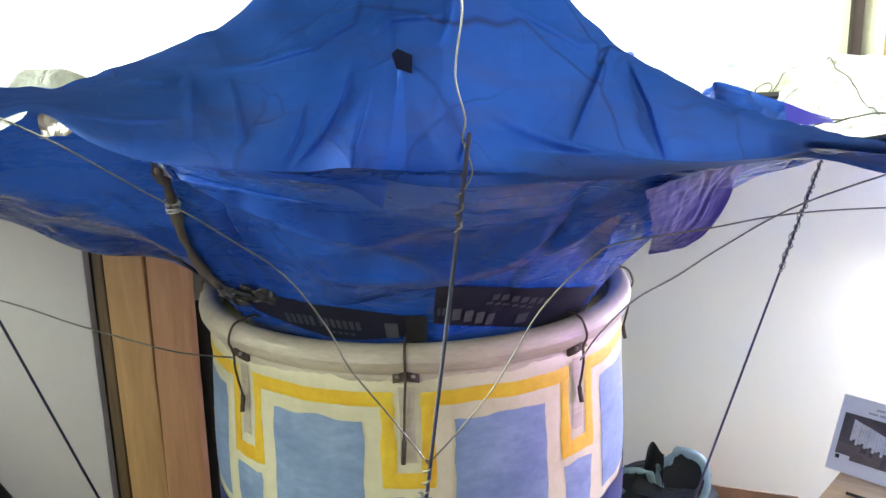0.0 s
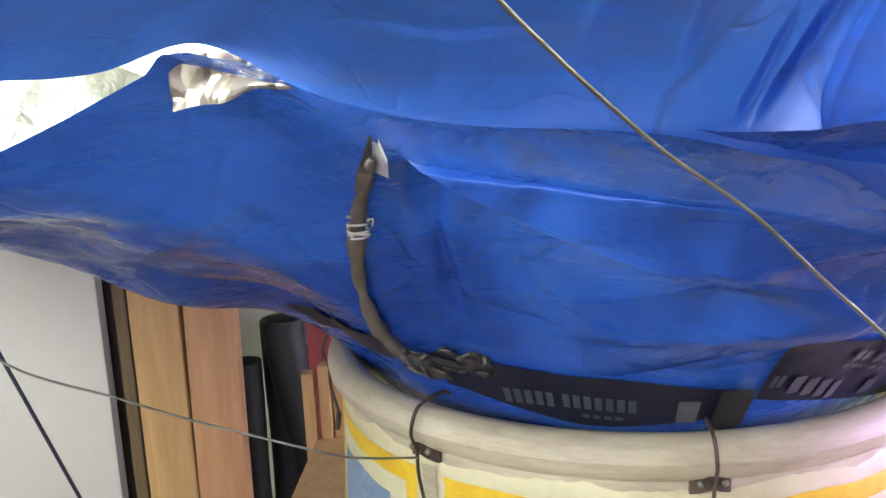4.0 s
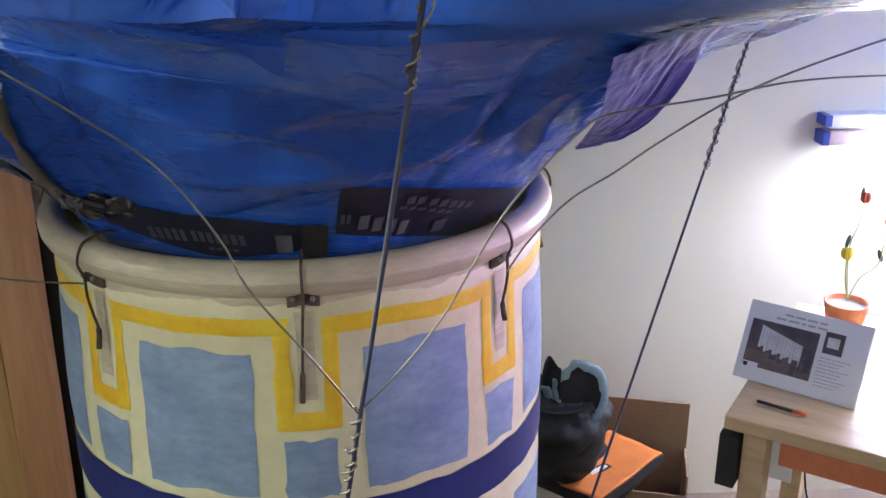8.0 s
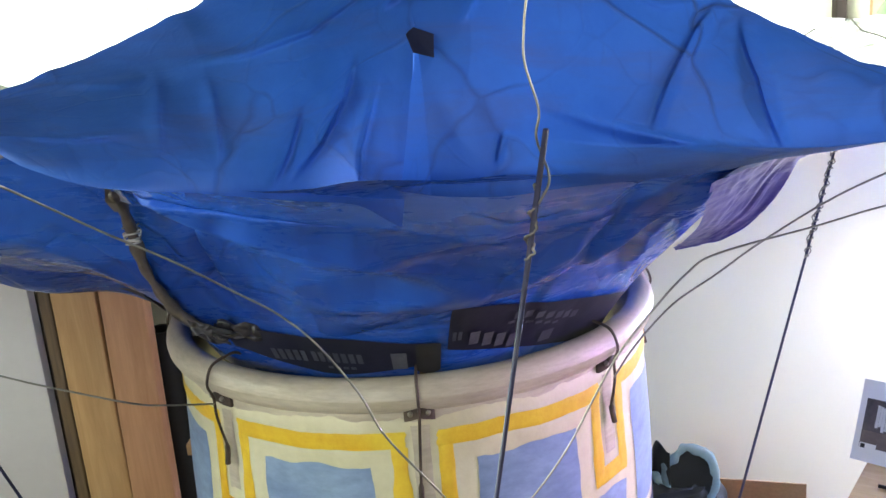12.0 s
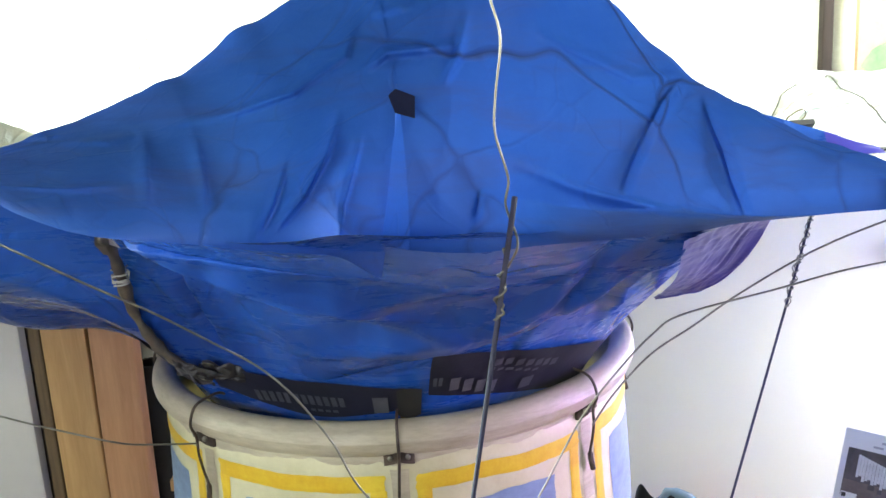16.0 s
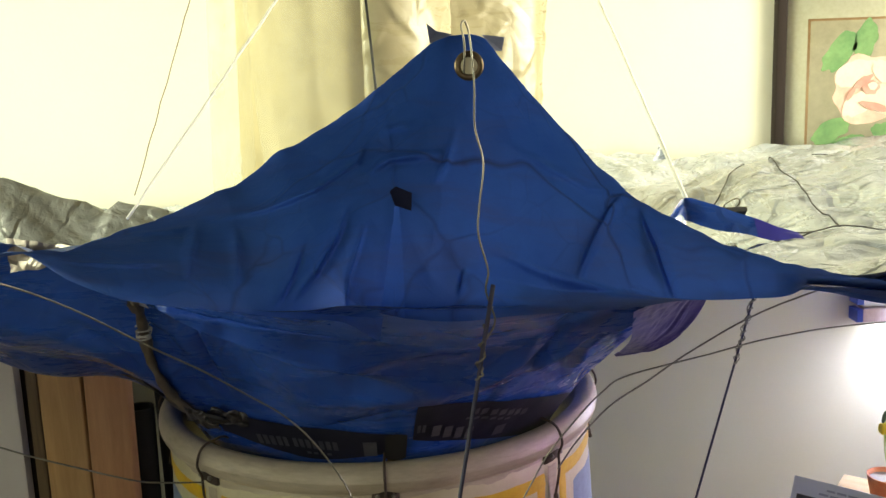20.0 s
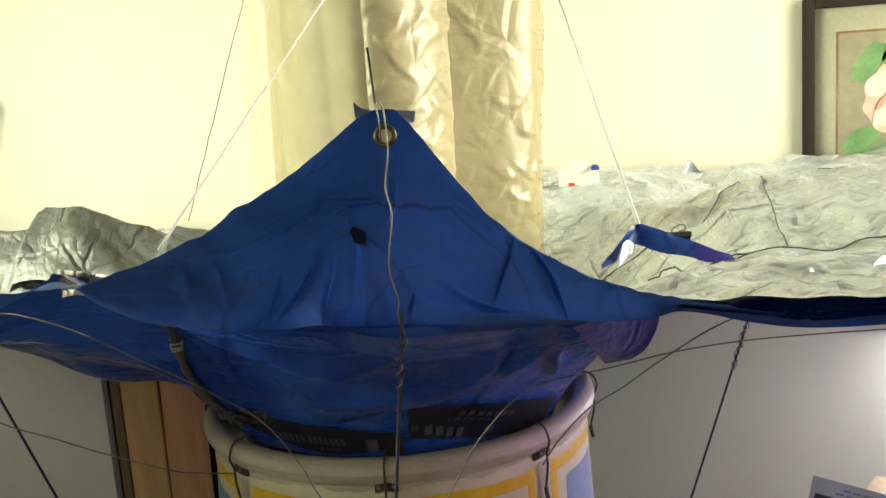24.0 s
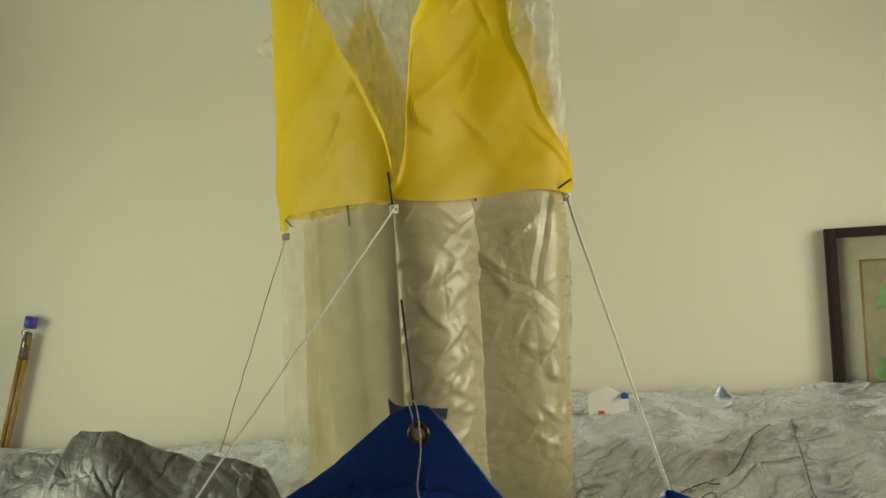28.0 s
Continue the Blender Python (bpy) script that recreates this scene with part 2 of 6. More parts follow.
def sheer(name, colour, clear, rough=0.5, gloss=0.5, weave=0.0):
    """Thin cloth or film that lets part of the light straight through."""
    m, t, b = nodes(name, rough, 0.0, gloss)
    b.inputs["Base Color"].default_value = (*colour, 1)
    tp = t.nodes.new("ShaderNodeBsdfTransparent")
    tl = t.nodes.new("ShaderNodeBsdfTranslucent")
    tl.inputs["Color"].default_value = (*colour, 1)
    m1, m2 = t.nodes.new("ShaderNodeMixShader"), t.nodes.new("ShaderNodeMixShader")
    m1.inputs[0].default_value = 0.4
    t.links.new(b.outputs[0], m1.inputs[1])
    t.links.new(tl.outputs[0], m1.inputs[2])
    co = add(t, "ShaderNodeTexCoord")
    n = add(t, "ShaderNodeTexNoise", Scale=14.0, Detail=5.0)
    t.links.new(co.outputs["Object"], n.inputs["Vector"])
    mr = add(t, "ShaderNodeMapRange", From_Min=0.3, From_Max=0.7, To_Min=max(0, clear - 0.15), To_Max=min(1, clear + 0.15))
    t.links.new(n.outputs[0], mr.inputs[0])
    t.links.new(mr.outputs[0], m2.inputs[0])
    t.links.new(m1.outputs[0], m2.inputs[1])
    t.links.new(tp.outputs[0], m2.inputs[2])
    t.links.new(m2.outputs[0], t.nodes["Material Output"].inputs[0])
    bp = add(t, "ShaderNodeBump", Strength=0.4, Distance=0.004)
    t.links.new(n.outputs[0], bp.inputs["Height"])
    t.links.new(bp.outputs[0], b.inputs["Normal"])
    return m


def plain(name, colour, rough=0.5, metal=0.0, emit=0.0):
    m, t, b = nodes(name, rough, metal)
    b.inputs["Base Color"].default_value = (*colour, 1)
    if emit:
        b.inputs["Emission Color"].default_value = (*colour, 1)
        b.inputs["Emission Strength"].default_value = emit
    return m


WALL = paint("wall_paint", (0.735, 0.715, 0.615), (0.785, 0.765, 0.66), 0.9, 160, 0.75, bump=0.08, grain=0.07)
# far darker than the wall: the ceiling's shade is put into its colour
CEIL = paint("ceiling_shade", (0.20, 0.18, 0.13), (0.26, 0.235, 0.17), 1.5, 40, 0.9, bump=0.1, grain=0.1)
FLOOR = paint("carpet", (0.16, 0.12, 0.09), (0.24, 0.18, 0.13), 3.0, 400, 0.95, bump=0.8, depth=0.006)
BLUE = tarpaulin("blue_tarpaulin", (0.016, 0.059, 0.325), (0.024, 0.089, 0.445), (0.045, 0.055, 0.17), 0.25, crease=3.0, groove=0.02, depth=0.0022, trans=0.10, dusty=0.12, wave=0.16, crease_dark=0.2, weave=0.04)
SILVER = tarpaulin("silver_tarpaulin", (0.62, 0.67, 0.76), (0.76, 0.81, 0.89), (0.55, 0.58, 0.65), 0.22, 0.4, crease=7.0, groove=0.05, depth=0.007, trans=0.0, dusty=0.3, wave=0.09, ridged=True, warp=0.12, bands=0.62, tall_bands=0.9, crease_dark=0.1)
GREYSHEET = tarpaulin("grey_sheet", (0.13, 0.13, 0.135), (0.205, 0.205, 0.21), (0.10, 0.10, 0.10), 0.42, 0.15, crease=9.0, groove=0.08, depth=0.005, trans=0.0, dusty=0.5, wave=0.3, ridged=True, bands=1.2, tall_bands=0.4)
DRUMWHITE = paint("drum_white", (0.54, 0.49, 0.31), (0.68, 0.63, 0.44), 9, 60, 0.5, bump=0.3, grain=0.15)
RIMPAINT = paint("drum_rim_plastic", (0.36, 0.30, 0.22), (0.56, 0.50, 0.38), 6, 50, 0.42, bump=0.25, stretch=(1, 1, 5.0))
PANEL = paint("powder_blue_paint", (0.15, 0.21, 0.35), (0.24, 0.32, 0.46), 9, 40, 0.55, bump=0.35, stretch=(1, 1, 2.0), grain=0.35)
YELLOW = paint("yellow_paint", (0.62, 0.35, 0.008), (0.74, 0.54, 0.030), 11, 70, 0.5, bump=0.35)
NAVY = paint("navy_paint", (0.010, 0.014, 0.10), (0.02, 0.03, 0.16), 10, 60, 0.4, bump=0.3)
PINE = woodgrain("pine", (0.40, 0.225, 0.088), (0.55, 0.33, 0.15))
REDWOOD = woodgrain("reddish_pine", (0.40, 0.195, 0.095), (0.54, 0.29, 0.155))
PLY = woodgrain("table_ply", (0.48, 0.33, 0.17), (0.62, 0.46, 0.27), along=(2, 14, 14))
BOARD = paint("white_board", (0.54, 0.485, 0.485), (0.60, 0.54, 0.54), 1.5, 30, 0.5, bump=0.03, grain=0.05)
BLACK = paint("black_rubber", (0.008, 0.008, 0.009), (0.02, 0.02, 0.022), 10, 90, 0.6)
IRON = paint("rusty_wire", (0.030, 0.022, 0.017), (0.11, 0.078, 0.055), 60, 300, 0.55, 0.3)
STEEL = paint("galvanised_wire", (0.17, 0.16, 0.13), (0.33, 0.31, 0.27), 60, 300, 0.42, 0.85)
DARKROD = paint("dark_rod", (0.012, 0.012, 0.036), (0.030, 0.030, 0.080), 30, 200, 0.5)
CORD = paint("white_cord", (0.80, 0.79, 0.74), (0.90, 0.89, 0.84), 80, 500, 0.8)
TAPE = paint("dark_tape", (0.008, 0.009, 0.020), (0.018, 0.018, 0.038), 12, 80, 0.5, spec=0.25)
PRINT = paint("grey_print", (0.035, 0.038, 0.055), (0.065, 0.068, 0.09), 60, 150, 0.45)
WHITE = paint("white_card", (0.72, 0.72, 0.72), (0.80, 0.80, 0.80), 5, 60, 0.6, bump=0.05, grain=0.06)
CREAM = tarpaulin("cream_satin", (0.40, 0.345, 0.205), (0.48, 0.42, 0.255), (0.36, 0.31, 0.19), 0.28, crease=4.0, groove=0.05, depth=0.003, trans=0.06, dusty=0.2, warp=0.03, wave=0.10, ridged=True, bands=0.8, tall_bands=0.15, twist=1.2, weave=0.005)
DRAPE = paint("beige_drape", (0.39, 0.32, 0.175), (0.47, 0.39, 0.225), 5, 900, 0.6, bump=0.05)
YCLOTH = crinkle("yellow_cloth", (0.90, 0.64, 0.010), (0.94, 0.74, 0.020), 0.5, crease=7, strength=0.08, trans=0.48)
VOILE = sheer("cream_voile", (0.70, 0.67, 0.54), 0.78, 0.7, 0.3)
FILM = sheer("clear_film", (0.88, 0.88, 0.80), 0.60, 0.22, 0.6)
FRAMEBROWN = woodgrain("dark_frame", (0.010, 0.005, 0.004), (0.022, 0.010, 0.008), 0.85)
ORANGE = paint("orange_canvas", (0.62, 0.17, 0.03), (0.74, 0.24, 0.05), 12, 300, 0.75, bump=0.4)
BAGBLACK = paint("black_canvas", (0.006, 0.007, 0.008), (0.018, 0.019, 0.02), 10, 300, 0.7, bump=0.4)
CARDBOARD = paint("cardboard", (0.26, 0.17, 0.10), (0.34, 0.23, 0.14), 6, 120, 0.85)

# ---------------------------------------------------------------- building helpers


def mesh_of(name, bm, material, smooth=True):
    me = bpy.data.meshes.new(name)
    bmesh.ops.recalc_face_normals(bm, faces=bm.faces)
    if smooth:
        for f in bm.faces:
            f.smooth = True
    bm.to_mesh(me)
    bm.free()
    me.materials.append(material)
    return me


def part(name, bm, material, parent, label="", smooth=True):
    """One mesh object under a thing or under a part."""
    ob = new(name, mesh_of(name, bm, material, smooth))
    ob.parent = parent
    if label:
        ob["label"] = label
    return ob


def thing(name, at, label, category, group="", kind=""):
    ob = new(name)
    ob.matrix_world = pose(*at)
    ob.empty_display_size = 0.05
    return tagged(ob, label, category, group, kind)


def lone(name, bm, material, label, category, group="", kind="", smooth=True):
    return tagged(new(name, mesh_of(name, bm, material, smooth)), label, category, group, kind)


def box(bm, lo, hi, m=None, bevel=0.0):
    lo, hi = Vector(lo), Vector(hi)
    r = bmesh.ops.create_cube(bm, size=1.0)["verts"]
    bmesh.ops.transform(bm, verts=r, matrix=Matrix.Translation((lo + hi) / 2) @ Matrix.Diagonal((*(hi - lo), 1)))
    if bevel:
        es = list({e for v in r for e in v.link_edges})
        r = list({v for f in bmesh.ops.bevel(bm, geom=es, offset=bevel, segments=2, affect='EDGES', profile=0.6)["faces"] for v in f.verts} | {v for v in r if v.is_valid})
    if m is not None:
        bmesh.ops.transform(bm, verts=[v for v in r if v.is_valid], matrix=m)
    return bm


def boxes(*spans, m=None, bevel=0.0):
    bm = bmesh.new()
    for lo, hi in spans:
        box(bm, lo, hi, m, bevel)
    return bm


def grid(fn, nu, nv, wrap=False):
    """A sheet from fn(u, v), u and v from 0 to 1; fn may give None to leave a hole."""
    bm = bmesh.new()
    vs = [[None if (p := fn(i / nu, j / nv)) is None else bm.verts.new(p) for j in range(nv + 1)] for i in range(nu if wrap else nu + 1)]
    for i in range(nu):
        k = (i + 1) % nu if wrap else i + 1
        for j in range(nv):
            q = (vs[i][j], vs[k][j], vs[k][j + 1], vs[i][j + 1])
            if all(q):
                bm.faces.new(q)
    return bm


def spline(points, per=8):
    """A smooth line through the points."""
    p = [Vector(q) for q in points]
    p = [2 * p[0] - p[1], *p, 2 * p[-1] - p[-2]]
    out = []
    for i in range(1, len(p) - 2):
        for k in range(per):
            t = k / per
            a, b, c, d = p[i - 1:i + 3]
            out.append(0.5 * (2 * b + (c - a) * t + (2 * a - 5 * b + 4 * c - d) * t * t + (3 * b - a - 3 * c + d) * t ** 3))
    return out + [p[-2]]


def tube(bm, line, radius, sides=8, caps=True):
    """A round bar along a line; radius is a number or a function of the way along it."""
    line = [Vector(q) for q in line]
    rings = []
    up = None
    for i, q in enumerate(line):
        d = (line[min(i + 1, len(line) - 1)] - line[max(i - 1, 0)]).normalized()
        if up is None:
            up = d.orthogonal().normalized()
        up = (up - d * up.dot(d)).normalized()
        side = d.cross(up)
        r = radius(i / (len(line) - 1)) if callable(radius) else radius
        rings.append([bm.verts.new(q + r * (math.cos(a) * up + math.sin(a) * side)) for a in (2 * math.pi * k / sides for k in range(sides))])
    for a, b in zip(rings, rings[1:]):
        for k in range(sides):
            bm.faces.new((a[k], a[(k + 1) % sides], b[(k + 1) % sides], b[k]))
    if caps:
        bm.faces.new(rings[0])
        bm.faces.new(rings[-1])
    return bm


def lathe(profile, sides=64, at=(0, 0, 0)):
    """A turned body from (radius, height) pairs."""
    n = len(profile) - 1
    return grid(lambda u, v: (at[0] + profile[round(v * n)][0] * math.cos(2 * math.pi * u), at[1] + profile[round(v * n)][0] * math.sin(2 * math.pi * u), at[2] + profile[round(v * n)][1]), sides, n, True)


def interp(x, table):
    """Smooth steps through (place, value) pairs."""
    if x <= table[0][0]:
        return table[0][1]
    for (a, va), (b, vb) in zip(table, table[1:]):
        if x <= b:
            t = (x - a) / (b - a)
            return va + (vb - va) * t * t * (3 - 2 * t)
    return table[-1][1]


def lerp(x, table):
    if x <= table[0][0]:
        return table[0][1]
    for (a, va), (b, vb) in zip(table, table[1:]):
        if x <= b:
            return va + (vb - va) * (x - a) / (b - a)
    return table[-1][1]


def rough(p, size, amount):
    return noise.noise(Vector(p) / size) * amount


def thicken(ob, depth, offset=1.0):
    s = ob.modifiers.new("thickness", 'SOLIDIFY')
    s.thickness, s.offset = depth, offset
    return ob

# ---------------------------------------------------------------- room
WX0, WX1, WY0, WY1, CEILZ = -2.3, 2.2, -2.75, 1.08, 2.92


def wall(name, spans, label):
    return lone(name, boxes(*spans), WALL, label, "wall", kind="structure", smooth=False)


wall("wall_north", [((WX0 - 0.12, WY1, 0), (WX1 + 0.12, WY1 + 0.12, CEILZ))], "plain cream painted wall")
wall("wall_east", [((WX1, WY0, 0), (WX1 + 0.12, -0.8, CEILZ)), ((WX1, 0.5, 0), (WX1 + 0.12, WY1, CEILZ)), ((WX1, -0.8, 0), (WX1 + 0.12, 0.5, 1.45)), ((WX1, -0.8, 2.60), (WX1 + 0.12, 0.5, CEILZ))], "plain cream painted wall with an unseen window opening")
# the west opening is added, for the fill light only
wall("wall_west", [((WX0 - 0.12, WY0, 0), (WX0, -0.95, CEILZ)), ((WX0 - 0.12, 0.35, 0), (WX0, WY1, CEILZ)), ((WX0 - 0.12, -0.95, 0), (WX0, 0.35, 1.45)), ((WX0 - 0.12, -0.95, 2.60), (WX0, 0.35, CEILZ))], "plain cream painted wall with an unseen window opening")
# the south opening is added behind the camera, out of view
wall("wall_south", [((WX0, WY0 - 0.12, 0), (-1.7, WY0, CEILZ)), ((-0.1, WY0 - 0.12, 0), (WX1, WY0, CEILZ)),
                    ((-1.7, WY0 - 0.12, 0), (-0.1, WY0, 1.05)), ((-1.7, WY0 - 0.12, 2.45), (-0.1, WY0, CEILZ))], "plain cream painted wall with an unseen window opening")
lone("floor", boxes(((WX0, WY0, -0.1), (WX1, WY1, 0))), FLOOR, "brown carpeted floor", "floor", kind="structure", smooth=False)
CR = 0.42
COVE = [(WY1 - 0.001 - CR + CR * math.cos(t), CEILZ - CR + CR * math.sin(t)) for t in (math.pi / 2 * k / 28 for k in range(29))]
bm = grid(lambda u, v: (WX0 + (WX1 - WX0) * u, *COVE[round(28 * v)]), 1, 28)
lone("wall_cove", bm, WALL, "plain cream cove between wall and ceiling", "wall", kind="structure")
lone("ceiling", boxes(((WX0 - 0.12, WY0 - 0.12, CEILZ), (WX1 + 0.12, WY1 + 0.12, CEILZ + 0.1))), CEIL, "ceiling coloured dark brown for its shade", "ceiling", kind="structure", smooth=False)

# ---------------------------------------------------------------- painted drum
CX, CY = -0.04, 0.055


def drum_r(z):
    return interp(z, ((0.0, 0.325), (0.6, 0.343), (1.0, 0.341), (1.19, 0.334), (1.25, 0.334)))


def on_drum(a, z, out=0.0):
    r = drum_r(z) + out
    return (CX + r * math.cos(radians(a)), CY + r * math.sin(radians(a)), z)


drum = thing("painted_drum", (CX, CY, 0), "large white plastic drum painted with blue panels and yellow zigzag bands", "drum")
part("shell", lathe([(0.0, 0.012), (0.31, 0.012), (0.322, 0.0), (0.327, 0.01)] + [(drum_r(z), z) for z in [0.02 + 1.18 * i / 30 for i in range(31)]]
                    + [(0.333, 1.235), (0.316, 1.235), (0.314, 1.1), (0.314, 0.5), (0.31, 0.03), (0.0, 0.03)]), DRUMWHITE, drum)
part("rim", lathe([(0.335 + 0.018 * math.cos(a) - 0.004, 1.244 + 0.021 * math.sin(a)) for a in (2 * math.pi * i / 16 for i in range(17))], 96), RIMPAINT, drum, "dirty cream rolled rim")

part("bare_band", grid(lambda u, v: Vector(on_drum(360 * u, 1.228 + (1 - v) * (-0.013 + rough((math.cos(6.2832 * u) * 6, math.sin(6.2832 * u) * 6, 2), 1, 0.008) + rough((math.cos(6.2832 * u) * 25, math.sin(6.2832 * u) * 25, 7), 1, 0.004)), 0.0012)) - Vector((CX, CY, 0)), 300, 3, True), RIMPAINT, drum, "bare plastic band with a ragged paint edge")


def patch(name, a0, a1, z0, z1, mat, lift=0.0010, wob=0.006, top=None, label=""):
    """A brushed patch of paint on the drum, with uneven edges."""
    seed = a0 * 3.1 + z0 * 17

    def fn(u, v):
        zt = z1 if top is None else top(u)
        a = a0 + (a1 - a0) * u + (rough((seed, v * 3, 1), 1, wob) + rough((seed, v * 22, 5), 1, wob * 0.3)) / 0.34 * 57 * (1 if u > 0.5 else -1) * abs(2 * u - 1)
        z = z0 + (zt - z0) * v + (rough((seed, u * 3, 3), 1, wob) + rough((seed, u * 24, 7), 1, wob * 0.3)) * abs(2 * v - 1)
        edge = min(u, 1 - u, v, 1 - v)
        return Vector(on_drum(a, z, lift if edge > 0 else 0.0005)) - Vector((CX, CY, 0))
    return part(name, grid(fn, max(6, int(abs(a1 - a0) / 1.5)), max(6, int((z1 - z0) / 0.012))), mat, drum, label)


# paint: eight repeats of the zigzag round the drum
for k in range(8):
    h = -85 + 45 * k
    patch("blue_panel", h + 10.5, h + 34.3, 0.975, 1.156, PANEL, wob=0.0055)
    patch("small_blue_panel", h - 5.2, h + 5.0, 0.971, 1.047, PANEL, wob=0.0055)
    for name, a0, a1, z0, z1 in (("yellow_bar", h + 3.2, h + 41.8, 1.177, 1.198), ("yellow_bar", h + 3.0, h + 6.2, 1.062, 1.179),
                                 ("yellow_bar", h - 6.2, h - 3.0, 1.062, 1.179), ("yellow_bar", h - 6.0, h + 6.0, 1.060, 1.083)):
        patch(name, a0, a1, z0, z1, YELLOW, lift=0.0011 if a1 - a0 > 4 else 0.0015, wob=0.004)
    patch("bare_strip", h - 1.9, h + 1.7, 1.098, 1.205, RIMPAINT, lift=0.0012, wob=0.002)
    for a0, a1 in ((h - 14, h + 2.5), (h + 6.0, h + 27.5)):
        patch("blue_panel", a0, a1, 0.64, 0.862, PANEL, wob=0.0055)
    patch("yellow_bar", h + 3.2, h + 41.8, 0.585, 0.608, YELLOW, wob=0.003)
    patch("blue_panel", h + 4, h + 41, 0.28, 0.55, PANEL, wob=0.0055)
part("navy_band", grid(lambda u, v: Vector(on_drum(360 * u, 0.903 + 0.059 * v + (2 * v - 1) * (rough((math.cos(6.2832 * u) * 9, math.sin(6.2832 * u) * 9, v * 3), 1, 0.004)), 0.0016)) - Vector((CX, CY, 0)), 240, 4, True), NAVY, drum, "dark navy painted band")

# ---------------------------------------------------------------- wire hooks over the rim


def hook(a, length, bend):
    ob = thing("wire_hook", on_drum(a, 1.225, 0.012), "bent dark wire hook screwed under the drum rim", "hook", "hooks round the rim")
    inv = ob.matrix_world.inverted()

    def loc(da, z, out):
        return inv @ Vector(on_drum(a + da, z, out))
    bm = bmesh.new()
    n = 16
    vs = [[bm.verts.new(loc((i / n - 0.5) * 6.0, 1.225 + s * (0.006 + 0.006 * abs(2 * i / n - 1)), 0.011 - 0.006 * (i / n - 0.5) ** 2 * 4 + d)) for s, d in ((-1, 0), (1, 0), (1, -0.004), (-1, -0.004))] for i in range(n + 1)]
    for p, q in zip(vs, vs[1:]):
        for k in range(4):
            bm.faces.new((p[k], p[(k + 1) % 4], q[(k + 1) % 4], q[k]))
    bm.faces.new(vs[0]), bm.faces.new(vs[-1])
    part("bracket", bm, IRON, ob, "rusty butterfly bracket", False)
    for s in (-1.7, 1.7):
        bm = bmesh.new()
        bmesh.ops.create_uvsphere(bm, u_segments=10, v_segments=6, radius=0.0032)
        bmesh.ops.transform(bm, verts=bm.verts, matrix=Matrix.Translation(loc(s, 1.225, 0.0115)))
        part("screw", bm, STEEL, ob, "bright screw head")
    line = [loc(0.4, 1.268 + 0.004 * k, -0.030 + 0.008 * k) for k in range(2)] + [loc(0.2, 1.272, -0.012), loc(0, 1.266, 0.012), loc(0, 1.245, 0.022), loc(0, 1.226, 0.016)]
    line += [loc(bend * t, 1.226 - length * t, 0.012 + 0.004 * math.sin(6 * t)) for t in (0.25, 0.5, 0.75, 1.0)]
    part("wire", tube(bmesh.new(), spline(line, 6), lambda t: 0.0018 if t < 0.88 else 0.0034, 8), IRON, ob)
    return ob


for a, length, bend in ((-85, 0.125, -1.2), (-130, 0.09, 0.6), (-41, 0.085, 0.5), (4, 0.08, 0), (-175, 0.08, 0), (50, 0.1, 0), (95, 0.1, 0), (140, 0.1, 0)):
    hook(a, length, bend)

# ---------------------------------------------------------------- tarpaulin funnel
EDGE = [(-1.9, -0.52), (-0.60, -0.45), (-0.40, -0.43), (-0.32, -0.50), (-0.20, -0.56), (-0.10, -0.595), (0.14, -0.60), (0.24, -0.59), (0.30, -0.61), (0.36, -0.70), (0.45, -0.735), (0.60, -0.73), (1.9, -0.70), (1.9, 1.05), (-1.9, 1.05)]


def edge_dist(a):
    dx, dy = math.cos(a), math.sin(a)
    best = 9
    for (x0, y0), (x1, y1) in zip(EDGE, EDGE[1:] + EDGE[:1]):
        ex, ey = x1 - x0, y1 - y0
        den = dx * ey - dy * ex
        if abs(den) < 1e-9:
            continue
        t = ((x0 - CX) * ey - (y0 - CY) * ex) / den
        s = ((x0 - CX) * dy - (y0 - CY) * dx) / den
        if t > 0 and -1e-6 <= s <= 1 + 1e-6:
            best = min(best, t)
    return best


EDGE_Z = ((-180, 1.455), (-165, 1.473), (-155, 1.488), (-145, 1.504), (-135, 1.528), (-125, 1.590), (-110, 1.575), (-90, 1.551), (-75, 1.546), (-66, 1.547), (-62, 1.577), (-52, 1.577), (-42, 1.585), (-30, 1.574), (-10, 1.571), (10, 1.565), (40, 1.508), (60, 1.512), (75, 1.520), (90, 1.48), (130, 1.40), (160, 1.415), (180, 1.455))
FALL = ((-180, 0.254), (-165, 0.194), (-155, 0.142), (-145, 0.157), (-135, 0.203), (-125, 0.196), (-110, 0.162), (-90, 0.233), (-75, 0.26), (-62, 0.232), (-52, 0.204), (-42, 0.216), (-30, 0.23), (-10, 0.14), (20, 0.13), (45, 0.16), (90, 0.16), (135, 0.18), (165, 0.22), (180, 0.254))
# sagging pouches of the sheet: depth, bearing, its spread, radius, its spread
POUCHES = ((0.051, -161.6, 18.0, 0.503, 0.094), (0.042, -172.0, 10.4, 0.652, 0.133))


def ridged(p, size, amount):
    return (0.5 - abs(noise.noise(Vector(p) / size))) * amount


